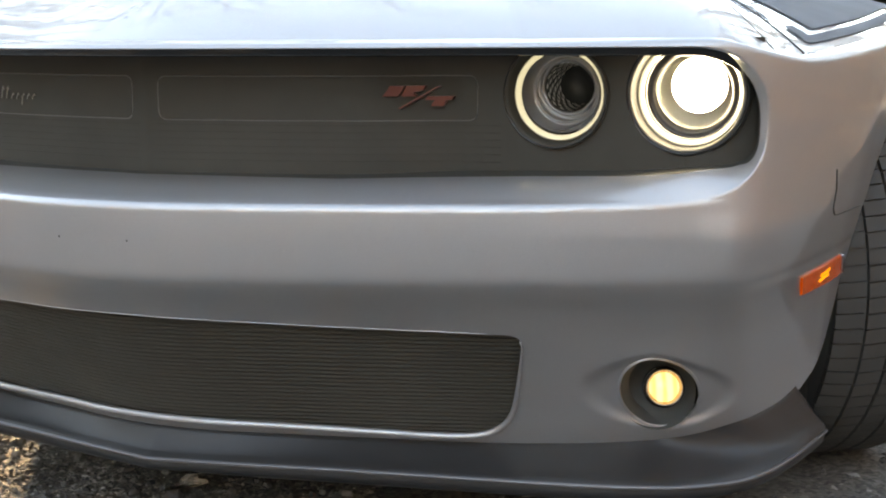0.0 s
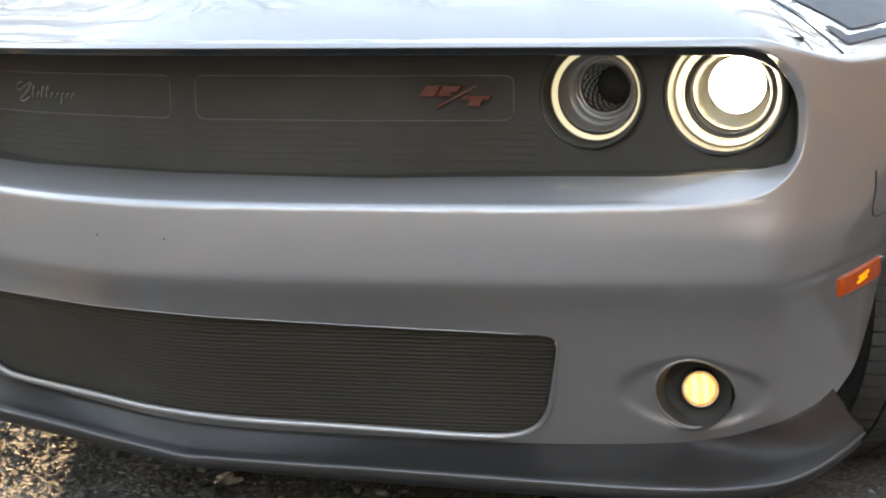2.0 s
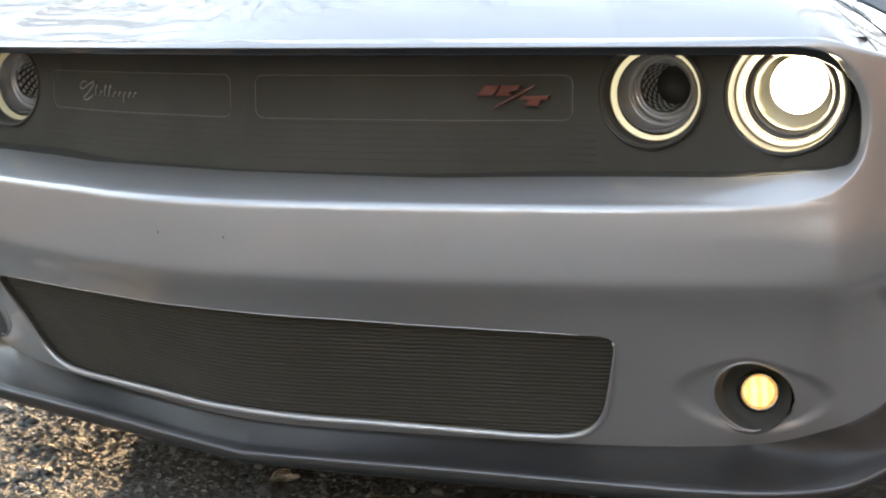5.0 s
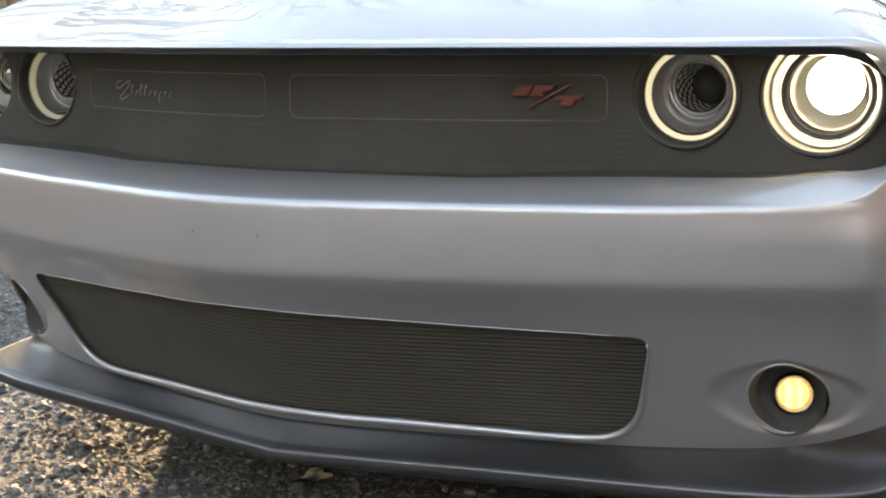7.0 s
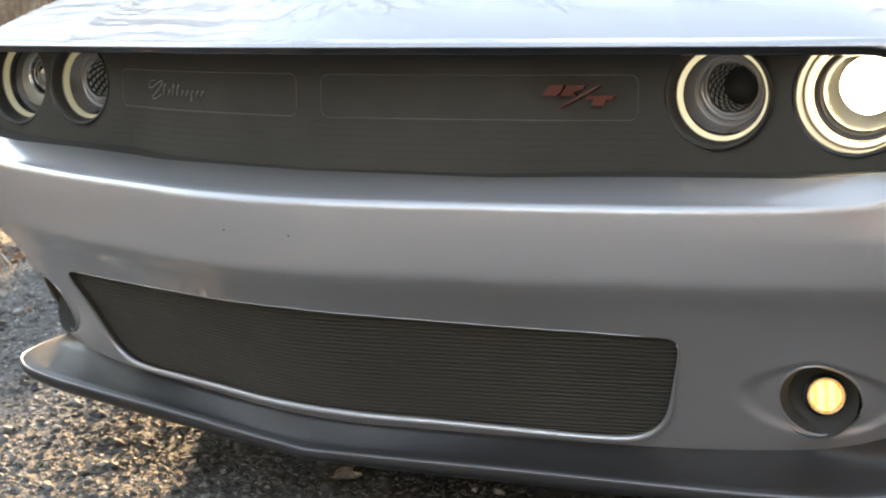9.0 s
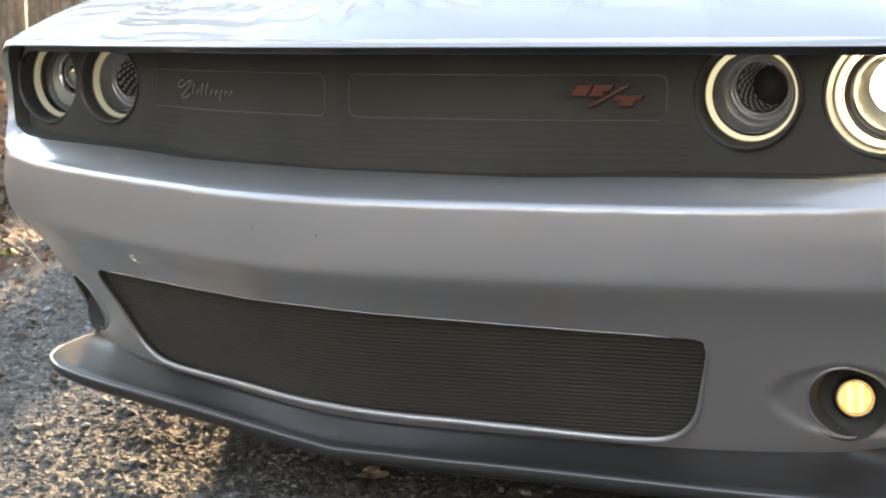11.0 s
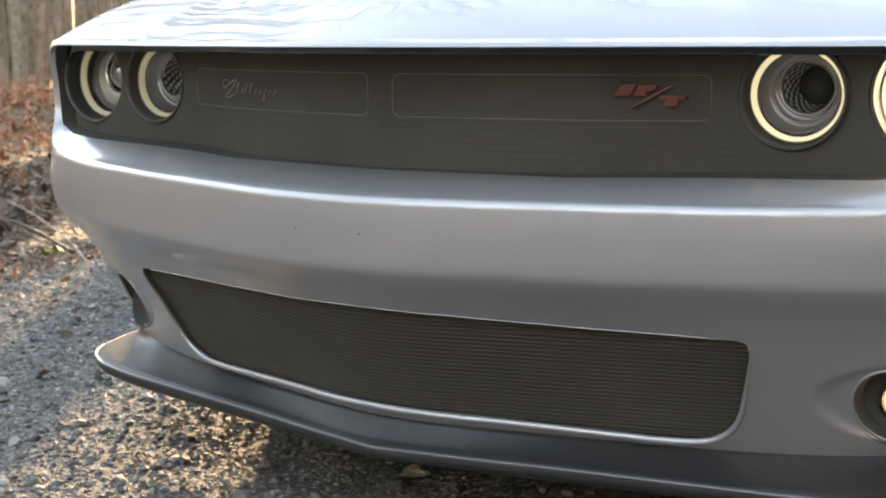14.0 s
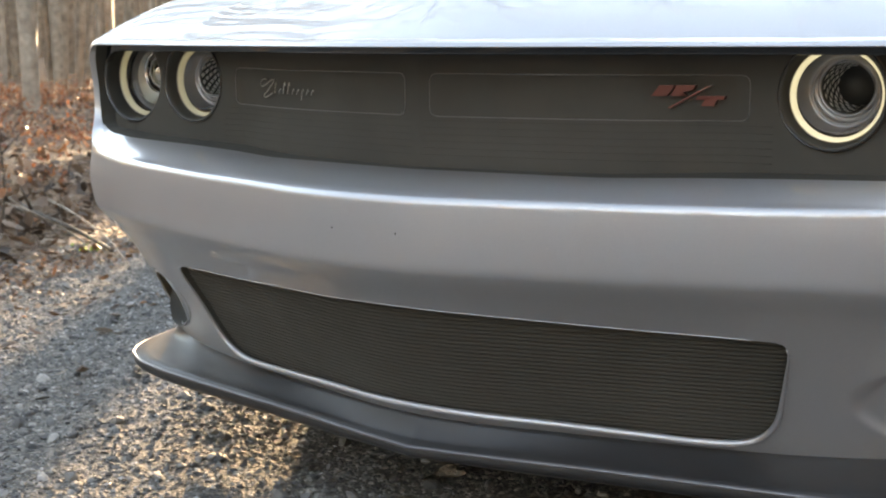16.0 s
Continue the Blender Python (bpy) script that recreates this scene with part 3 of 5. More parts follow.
# ---- headlights ----
def headlight(s, kind):
    cx, cy, cz, r = LAMPS[kind]
    lamp = empty("headlight")
    own(lamp)
    lamp.matrix_basis = pose(s * cx, cy - 0.018, cz, 0, 0, s * 2.0)
    tagged(lamp, "round headlight with a glowing halo ring" + (", switched on" if kind == "outer" else " and a hollow centre"))
    front = -0.020 if kind == "outer" else -0.012
    rim = 0.012 if kind == "outer" else 0.0102
    lathe("bezel", [(r + rim, 0.045), (r + rim, front + 0.006), (r + rim - 0.002, front + 0.001), (r + 0.0065, front), (r + 0.0038, front + 0.0015), (r + 0.003, front + 0.006), (r + 0.0012, 0.010), (r, 0.03)], BLACK if kind == "outer" else MESH, lamp)
    lathe("bezel_rim", [(r + 0.0094, front + 0.0006), (r + 0.0088, front - 0.0006), (r + 0.0078, front - 0.0007), (r + 0.0072, front + 0.0002)], GLOSS, lamp)
    # the halo is a shallow cone that runs inwards
    ro, ri = r - 0.0008, r - 0.0070
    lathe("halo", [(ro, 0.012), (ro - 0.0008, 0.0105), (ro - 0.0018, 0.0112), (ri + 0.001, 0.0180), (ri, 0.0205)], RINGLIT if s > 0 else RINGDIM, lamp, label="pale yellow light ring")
    lathe("halo_edge", [(ro + 0.0014, 0.011), (ro + 0.0008, 0.0086), (ro, 0.009), (ro - 0.0002, 0.0115)], FRAMEGREY, lamp, label="thin satin edge round the ring")
    off = pose(s * 0.005, 0, 0.009)
    if kind == "outer":
        lathe("bowl", [(ri, 0.0203), (ri - 0.0015, 0.030), (ri - 0.005, 0.036), (ri - 0.0065, 0.033), (ri - 0.0095, 0.0335), (0.0515, 0.039)], LAMPDARK, lamp)
        lathe("dark_ring", [(ri - 0.0002, 0.0212), (ri - 0.0012, 0.0215), (ri - 0.0024, 0.0285), (ri - 0.003, 0.033)], GLOSS, lamp)
        lathe("reflector", [(0.0535, 0.036), (0.0515, 0.046), (0.0485, 0.057), (0.043, 0.068), (0.036, 0.076)], LAMPGLOW, lamp, pose(s * 0.002, 0, 0.003), label="bright lit reflector")
        lathe("lens_ring", [(0.0405, 0.08), (0.0405, 0.052), (0.0398, 0.049), (0.0382, 0.0485), (0.0372, 0.054)], CHROME, lamp, off)
        lathe("projector_lens", [(0.0, 0.040), (0.012, 0.0415), (0.022, 0.046), (0.030, 0.053), (0.0372, 0.062)], LEDLIT if s > 0 else LEDDIM, lamp, off, label="projector lens, glowing white in only one of the two lamps")
    else:
        lathe("bowl", [(ri, 0.0203), (ri - 0.003, 0.032), (ri - 0.008, 0.042), (0.0455, 0.046), (0.0445, 0.043), (0.0425, 0.0435), (0.0415, 0.047), (0.0385, 0.049)],
              SMOKE, lamp, pose(s * 0.001, 0, 0.003), label="smoky clear-coated bowl")
        lathe("tube_ring", [(0.0475, 0.0505), (0.0468, 0.0468), (0.0440, 0.0462), (0.0430, 0.0475), (0.0412, 0.0478), (0.0405, 0.0445), (0.0392, 0.0435), (0.0375, 0.043), (0.0355, 0.046), (0.0345, 0.049)], SMOKE, lamp, off)
        lathe("tube", [(0.0348, 0.047), (0.0275, 0.105), (0.0, 0.106)], BLACK, lamp, off)
        # diamond mesh on the tube's wall
        bm = bmesh.new()
        for row in range(6):
            for k in range(16):
                a = math.tau * (k + 0.5 * (row % 2)) / 16
                if math.cos(a) > 0.30:  # the liner leaves one side of the tube bare
                    continue
                y = 0.052 + row * 0.0088
                rad = 0.0342 - 0.125 * (y - 0.047)
                c = Vector((rad * math.cos(a), y, rad * math.sin(a)))
                ta = Vector((-math.sin(a), 0, math.cos(a)))
                inn = Vector((-math.cos(a), 0, -math.sin(a)))
                q = [bm.verts.new(c + ta * u + Vector((0, v, 0)) + inn * h) for u, v, h in ((-0.0056, 0.002, 0), (0, -0.005, 0), (0.0056, -0.002, 0), (0, 0.005, 0), (0, 0, 0.0009))]
                for i in range(4):
                    bm.faces.new((q[i], q[(i + 1) % 4], q[4]))
        part("mesh_liner", bm, LINER, lamp, "silver diamond mesh inside the tube").matrix_local = off
    return lamp


LAMPGLOW = simple("lamp_reflector", (0.86, 0.84, 0.76), 0.25, metal=0.55, tint=0.02)
LINER = simple("mesh_silver", (0.93, 0.93, 0.94), 0.3, metal=0.05)
SMOKE = simple("lamp_bowl", (0.27, 0.26, 0.26), 0.14, metal=0.5, coat=1.0, grain=0.3, gscale=40)
LAMPDARK = simple("lamp_smoke", (0.085, 0.08, 0.075), 0.35, coat=0.35)
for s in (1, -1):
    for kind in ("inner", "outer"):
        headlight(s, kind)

# ---- fog lights ----
for s in (1, -1):
    fx, fz = s * FOG_AT[0], FOG_AT[1]
    fy = front_point(fx, fz)[1]
    fog = empty("fog_light")
    own(fog)
    fog.matrix_basis = pose(fx, fy, fz, -12, 0, s * 20)
    tagged(fog, "round fog lamp lit warm yellow in a black recess")
    lathe("recess", [(0.0545, 0.022), (0.0515, 0.032), (0.047, 0.042), (0.040, 0.052), (0.030, 0.057), (0.0, 0.058)], FOGCUP, fog)
    at = pose(0.004 + s * 0.008, 0, 0.005)
    lathe("lamp_barrel", [(0.0305, 0.058), (0.0302, 0.048), (0.0296, 0.045), (0.0288, 0.045), (0.027, 0.05)], GLOSS, fog, at)
    lathe("lamp_ring", [(0.0275, 0.055), (0.0268, 0.0345), (0.0258, 0.0325), (0.0244, 0.0335), (0.0226, 0.0385), (0.0216, 0.044)], FOGRING, fog, at)
    lathe("lens", [(0.0, 0.0335), (0.009, 0.0342), (0.016, 0.0368), (0.0216, 0.0415)], FOGLIT, fog, at, label="warm glowing fog lens")
    bm = bmesh.new()
    loop = [front_point(fx + 0.0505 * math.cos(a), fz + 0.0565 * math.sin(a)) + np.array([0, 0.0, 0]) for a in np.linspace(0, math.tau, 48, endpoint=False)]
    tube(bm, loop, 0.0022, 8, True)
    own(part("fog_rim", bm, PAINT, None, "", True))

# ---- side markers ----
for s in (1, -1):
    V, F = [], []
    n = 12
    y0 = 1.957
    # corners: front top, front foot, rear top, rear foot
    for i in range(n + 1):
        u = i / n
        zlo, zhi = 0.413 + 0.001 * u, 0.446 + 0.006 * u
        for w, lift in ((0.0, -0.003), (0.03, 0.0035), (0.97, 0.0035), (1.0, -0.003)):
            y = (1 - w) * (1.988 + 0.209 * u) + w * (1.957 + 0.193 * u)
            p = side_point(y, zlo + (zhi - zlo) * w, s)
            V.append((p[0] + s * lift, p[1], p[2]))
    for i in range(n):
        F += [(4 * i + j, 4 * i + j + 1, 4 * i + j + 5, 4 * i + j + 4) for j in range(3)]
    F += [(0, 1, 2, 3), (4 * n, 4 * n + 1, 4 * n + 2, 4 * n + 3)]
    marker = carpart("side_marker", V, F, AMBER, "amber side marker lamp, lit", smooth=False)
    bm = bmesh.new()
    for i in range(5):
        for j in range(2):
            y, z = y0 + 0.097 + i * 0.009, 0.426 + j * 0.008 + 0.001 * i
            p = side_point(y, z, s)
            box(bm, (p[0] + s * 0.004 - 0.001, y - 0.002, z - 0.0025), (p[0] + s * 0.004 + 0.001, y + 0.002, z + 0.0025))
    for k, (lab, ids) in enumerate((("marker_trim", [4 * i for i in range(n + 1)]), ("marker_trim", [4 * n + j for j in range(4)]))):
        trim = bmesh.new()
        tube(trim, [(V[i][0] + s * 0.003, V[i][1], V[i][2]) for i in ids], 0.0011, 6)
        own(part(lab, trim, CHROME, None, "thin bright edge of the marker", True))
    own(part("marker_bulb", bm, AMBERLIT, None, "bright bulb in the marker"))

# ---- lower grille slats and dark core ----
def low_y(x, z, back):
    return front_point(x, z)[1] + back


for k in range(28):
    z = 0.222 + k * 0.0067
    half = 0.585
    V, F = [], []
    xs = np.linspace(-half, half, 60)
    for x in xs:
        y = low_y(x, z, 0.013)
        V += [(x, y, z - 0.0026), (x, y - 0.0008, z), (x, y, z + 0.0026), (x, y + 0.01, z + 0.0026), (x, y + 0.01, z - 0.0026)]
    F = [(5 * i + j, 5 * i + (j + 1) % 5, 5 * i + 5 + (j + 1) % 5, 5 * i + 5 + j) for i in range(len(xs) - 1) for j in range(5)]
    carpart("lower_slat", V, F, MESH)
xs = np.linspace(-0.6, 0.6, 60)
V = [(x, low_y(x, z, 0.0168), z) for x in xs for z in np.linspace(0.19, 0.42, 24)]
F = [(24 * i + j, 24 * i + 24 + j, 24 * i + 25 + j, 24 * i + 1 + j) for i in range(59) for j in range(23)]
carpart("grille_core", V, F, MESH)

# ---- front splitter ----
EDGE = catmull([(0, 1.588), (0.15, 1.6165), (0.29, 1.646), (0.45, 1.676), (0.62, 1.709), (0.70, 1.731), (0.76, 1.755), (0.825, 1.805), (0.86, 1.87), (0.884, 1.96), (0.903, 2.06), (0.910, 2.105)], 170)
# where the blade meets the bumper: sideways place and height
SEAT = catmull([(0, 0.220), (0.30, 0.214), (0.48, 0.2105), (0.62, 0.213), (0.70, 0.2165), (0.756, 0.224), (0.803, 0.234), (0.833, 0.2385), (0.85, 0.243), (0.861, 0.251), (0.866, 0.256)], 170)
half_rows = []
for (x, y), (ax, az) in zip(EDGE, SEAT):
    seat = front_point(ax, az)
    to = seat[:2] - np.array([x, y])
    run = np.linalg.norm(to)
    to = to / run
    tip = np.clip((y - 1.98) / 0.12, 0, 1) ** 2
    lift = 0.012 * tip
    row = [(0.30, 0.150), (0.02, 0.156), (0.004, 0.162), (0.0, 0.170 + lift), (0.003, 0.178 + lift), (0.008, 0.1825 + lift)]
    for f in (0.2, 0.35, 0.5, 0.65, 0.8, 0.9, 1.0):
        row.append((0.008 + (run - 0.008) * f, 0.1825 + lift + (az - 0.1825 - lift) * f ** (1.6 - 0.5 * tip)))
    row.append((run + 0.012, az + 0.001))
    half_rows.append([(max(x + to[0] * d, 0.0), y + to[1] * d, z) for d, z in row])
ROWS_S = [[(-x, y, z) for x, y, z in r] for r in half_rows[::-1]] + half_rows[1:]
k = len(ROWS_S[0])
V = [p for r in ROWS_S for p in r]
F = [(k * i + j, k * i + k + j, k * i + k + j + 1, k * i + j + 1) for i in range(len(ROWS_S) - 1) for j in range(k - 1)]
F += [(i, i + 1, k - 2 - i, k - 1 - i) for i in range(k // 2 - 1)] + [tuple(k * (len(ROWS_S) - 1) + j for j in (i, i + 1, k - 2 - i, k - 1 - i)) for i in range(k // 2 - 1)]
carpart("front_splitter", V, F, SATIN, "satin grey chin splitter with upswept ends")

# bead paler than the blade, so the edge's highlight is put into its colour
bm = bmesh.new()
tube(bm, [(s * x, y + 0.001, 0.1785) for s, pts in ((-1, EDGE[::-1]), (1, EDGE[1:])) for x, y in pts[:: 2]], 0.003, 8)
own(part("splitter_highlight", bm, EDGEGREY, None, "", True))

# ---- dark grey bands on the wing tops ----
def top_point(col, t):
    """A point of the top at a plan column and a way from the shoulder to the spine."""
    j = NP - 1 + col
    p, q = P0[j], spine[j]
    r = p + (q - p) * t
    r[2] = p[2] + (q[2] - p[2]) * (1 - (1 - t) ** RISE[j])
    return r


def top_patch(name, cols, t0, t1, material, label="", lift=0.0025):
    V, F = [], []
    cs = np.linspace(*cols, 30)
    for c in cs:
        for t in np.linspace(t0, t1, 8):
            a, b = top_point(int(c), t), top_point(min(int(c) + 1, NP - 1), t)
            V.append(a + (b - a) * (c - int(c)) + np.array([0, 0, lift]))
    F = [(8 * i + j, 8 * i + 8 + j, 8 * i + 9 + j, 8 * i + 1 + j) for i in range(29) for j in range(7)]
    for s in (1, -1):
        carpart(name, [(s * x, y, z) for x, y, z in V], F, material, label)


top_patch("wing_band", (202, 452), 0.016, 0.034, STRIPE, "dark grey band on the wing top")
top_patch("wing_band", (202, 209), 0.0342, 0.062, STRIPE, "dark grey band on the wing top")
top_patch("wing_band", (217, 452), 0.046, 0.2, STRIPE, "dark grey band on the wing top")


# ---- front wheels ----
def wheel(s):
    w = empty("wheel")
    own(w)
    w.matrix_basis = pose(s * 0.80, WHEEL[0], WHEEL[1], 0, 0, 35)
    R, hw = 0.362, 0.125
    prof = [(0.25, -hw + 0.01), (0.30, -hw), (0.335, -hw + 0.004), (R - 0.012, -hw + 0.014), (R - 0.008, -hw + 0.03), (R - 0.008, hw - 0.03), (R - 0.012, hw - 0.014), (0.335, hw - 0.004), (0.30, hw), (0.25, hw - 0.01)]
    turn = Matrix.Rotation(radians(90), 4, "Z")
    tyre = lathe("tyre", prof, RUBBER, w, turn, 96)
    # tread blocks in five ribs
    bm = bmesh.new()
    ribs = [(-0.120, -0.074, 84), (-0.068, -0.025, 84), (-0.019, 0.019, 84), (0.025, 0.068, 84), (0.074, 0.120, 84)]
    for a0, a1, n in ribs:
        for i in range(n):
            t0, t1 = math.tau * (i + 0.05) / n, math.tau * (i + 0.95) / n
            lean = 0.12 * math.tau / n
            vs = []
            for r in (R - 0.012, R - 0.0005):
                for t, x in ((t0, a0), (t1, a0), (t1 + lean, a1), (t0 + lean, a1)):
                    rr = r - 0.010 * max(0.0, (abs(x) - 0.085) / 0.033)
                    vs.append(bm.verts.new((x, -math.cos(t) * rr, math.sin(t) * rr)))
            b, u = vs[:4], vs[4:]
            bm.faces.new(u)
            for q in range(4):
                bm.faces.new((b[q], b[(q + 1) % 4], u[(q + 1) % 4], u[q]))
    part("tread", bm, RUBBER, w)
    lathe("rim", [(0.25, 0.11), (0.245, 0.10), (0.235, 0.02), (0.06, 0.05), (0.0, 0.05)], BLACK, w, turn, 48)
    return w


for s in (1, -1):
    wheel(s)
    V, F = [], []
    for i in range(25):
        a = math.pi * i / 24
        for x in (0.87, 0.45):
            V.append((s * x, WHEEL[0] - 0.43 * math.cos(a), WHEEL[1] - 0.22 + 0.62 * math.sin(a)))
    F = [(2 * i, 2 * i + 2, 2 * i + 3, 2 * i + 1) for i in range(24)]
    carpart("arch_liner", V, F, FELT)
# floor pan and rear of the body to close the car
bm = bmesh.new()
box(bm, (-0.42, 1.95, 0.21), (0.42, 6.2, 0.40))
own(part("underbody", bm, BLACK, None))
# unseen tray added to keep low sun from leaking under the nose
bm = bmesh.new()
box(bm, (-0.74, 1.96, 0.15), (0.74, 2.22, 0.18))
own(part("under_nose_sun_block", bm, BLACK, None))
# the body behind the front wings: sides, deck and cabin
ys = np.linspace(3.3, 6.42, 120)
wid = np.interp(ys, [3.3, 5.0, 5.8, 6.25, 6.42], [0.975, 0.965, 0.955, 0.92, 0.86])
sho = np.interp(ys, [3.3, 4.6, 5.6, 6.3, 6.42], [0.82, 0.86, 0.93, 0.93, 0.90])
crown = np.interp(ys, [3.3, 4.2, 5.6, 6.3, 6.42], [0.935, 0.95, 1.0, 1.0, 0.97])
half = [(0.90, 0.19), (0.93, 0.22), (0.965, 0.33), (0.985, 0.5), (1.0, 0.66), (1.0, 0.74), (0.99, 1.0)]
rows_b = []
for y, w, sh, cr in zip(ys, wid, sho, crown):
    prof = catmull([(a * w, 0.19 + (z - 0.19) / 0.81 * (sh - 0.19)) for a, z in half], 40)
    topx = np.linspace(0, 1, 26)[1:]
    top = [(w * 0.99 * (1 - t), sh + (cr - sh) * (1 - (1 - t) ** 5)) for t in topx]
    right = [(x, z) for x, z in prof] + top
    rows_b.append([(x, y, z) for x, z in right])
RB = np.array(rows_b).transpose(1, 0, 2)
REAR = (WHEEL[0] + 2.95, WHEEL[1])
arch_r = dense(np.array([(REAR[0] + 0.40 * math.cos(a), REAR[1] + 0.40 * math.sin(a)) for a in np.linspace(-0.45, math.pi + 0.45, 80)]), 0.01)
for sgn in (1, -1):
    yz = RB[:, :, [1, 2]].copy()
    yz[RB[:, :, 0] < 0.6] = np.nan
    qv, qf, qd, _ = cut(RB, {"a": yz}, [("a", arch_r, lambda q: np.array([0.965, q[0], q[1]]))])
    qv, qf = compact(qv, qf[~qd])
    carpart("rear_quarter", qv * np.array([sgn, 1, 1]), qf, PAINT)
tail = np.array(rows_b[-1])
tv = np.vstack([tail, tail * MIRROR])
n = len(tail)
carpart("tail_panel", tv, [(i, i + 1, n + i + 1, n + i) for i in range(n - 1)], PAINT)
tail_in = [(x * 0.93, 6.425, z) for x, z in ((0.80, 0.70), (0.80, 0.82), (-0.80, 0.82), (-0.80, 0.70))]
carpart("tail_light", tail_in, [(0, 1, 2, 3)], simple("tail_lens", (0.25, 0.01, 0.01), 0.15, coat=1.0), "dark red tail light band", smooth=False)
roof = np.array([[(x * u, y, z + 0.03 * (1 - u * u)) for u in np.linspace(-1, 1, 21)] for y, z, x in ((4.08, 1.335, 0.60), (4.3, 1.385, 0.60), (4.7, 1.405, 0.60), (5.05, 1.385, 0.585), (5.3, 1.335, 0.57))])
ri_ = np.arange(105).reshape(5, 21)
carpart("roof", roof.reshape(-1, 3), np.stack([ri_[:-1, :-1], ri_[:-1, 1:], ri_[1:, 1:], ri_[1:, :-1]], -1).reshape(-1, 4), PAINT)


def glass_between(name, a, b):
    m = len(a)
    carpart(name, list(a) + list(b), [(i, i + 1, m + i + 1, m + i) for i in range(m - 1)], GLOSS)


us = np.linspace(-1, 1, 21)
glass_between("windscreen", [(0.80 * u, 3.3 + 0.1 * u * u, 0.905 + 0.03 * (1 - u * u)) for u in us], roof[0])
glass_between("rear_window", [(0.72 * u, 6.0 - 0.1 * u * u, 0.975 + 0.02 * (1 - u * u)) for u in us], roof[-1])
for sgn in (1, -1):
    k = 0 if sgn < 0 else -1
    hi = [roof[i, k] for i in range(5)]
    lo = [(sgn * 0.80, 3.4, 0.90), (sgn * 0.84, 4.0, 0.91), (sgn * 0.84, 4.7, 0.93), (sgn * 0.82, 5.3, 0.96), (sgn * 0.72, 5.9, 0.985)]
    glass_between("side_window", lo, hi)
for sgn in (1, -1):
    w2 = bpy.data.objects["wheel"] if sgn > 0 else bpy.data.objects["wheel.001"]
    copy_thing(w2, pose(sgn * 0.80, REAR[0], REAR[1], 0, 0, 0 if sgn > 0 else 180))

# two stone chips in the bumper's paint
for x, z in ((-0.032, 0.528), (0.075, 0.527)):
    p = front_point(x, z)
    bm = bmesh.new()
    bmesh.ops.create_icosphere(bm, subdivisions=1, radius=0.0015, matrix=Matrix.Translation(p) @ Matrix.Diagonal((1, 0.3, 1.2, 1)))
    own(part("paint_chip", bm, SATIN, None))

# ---- ground ----
def make_gravel():
    m, nt, b = mat("gravel")
    setp(b, rough=0.85)
    v = coords(nt)
    vo = node(nt, "ShaderNodeTexVoronoi", Scale=120.0)
    nt.links.new(v, vo.inputs["Vector"])
    c1 = ramp(nt, vo.outputs["Color"], [(0.1, (0.07, 0.066, 0.06)), (0.5, (0.13, 0.123, 0.112)), (0.9, (0.22, 0.205, 0.19))])
    mixer = node(nt, "ShaderNodeMix")
    mixer.data_type, mixer.blend_type = "RGBA", "MULTIPLY"
    mixer.inputs["Factor"].default_value = 1.0
    nt.links.new(c1, mixer.inputs[6])
    nt.links.new(ramp(nt, noise_fac(nt, v, 1.3, 6), [(0.3, (0.6, 0.55, 0.5)), (0.7, (1, 1, 1))]), mixer.inputs[7])
    nt.links.new(mixer.outputs[2], b.inputs["Base Color"])
    bump(nt, b, vo.outputs["Distance"], 0.7, 0.005)
    return m


def make_litter():
    m, nt, b = mat("leaf_litter")
    setp(b, rough=0.8)
    v = coords(nt)
    vo = node(nt, "ShaderNodeTexVoronoi", Scale=30.0)
    nt.links.new(v, vo.inputs["Vector"])
    nt.links.new(ramp(nt, vo.outputs["Color"], [(0.1, (0.05, 0.03, 0.02)), (0.45, (0.16, 0.09, 0.05)), (0.7, (0.25, 0.15, 0.09)), (0.95, (0.32, 0.24, 0.18))]), b.inputs["Base Color"])
    bump(nt, b, vo.outputs["Distance"], 1.0, 0.03)
    return m


GRAVEL, LITTER = make_gravel(), make_litter()
rr = np.concatenate([np.linspace(0, 7, 150), np.geomspace(7.3, 1200, 50)])
aa = np.linspace(0, math.tau, 260, endpoint=False)


def ground_z(x, y):
    edge = -2.75 + 0.25 * math.sin(y * 0.9) + 0.18 * noise.noise((x * 0.8, y * 0.8, 3.0))
    v = 0.012 * noise.noise((x * 2.2, y * 2.2, 0.0)) + 0.006 * noise.noise((x * 9, y * 9, 1.0))
    b = min(max((edge - x) / 2.5, 0.0), 1.0)
    b2 = min(max((x - 3.8) / 3.6, 0.0), 1.0)
    bank = b * b * (3 - 2 * b) * (0.10 + 0.14 * noise.noise((x * 0.35, y * 0.35, 7.0)) + 0.05 * noise.noise((x * 1.4, y * 1.4, 9.0)))
    far = max(0.0, min(1.0, (math.hypot(x, y) - 40) / 60))
    return (v + bank + 2.6 * b2 * b2) * (1 - far), edge


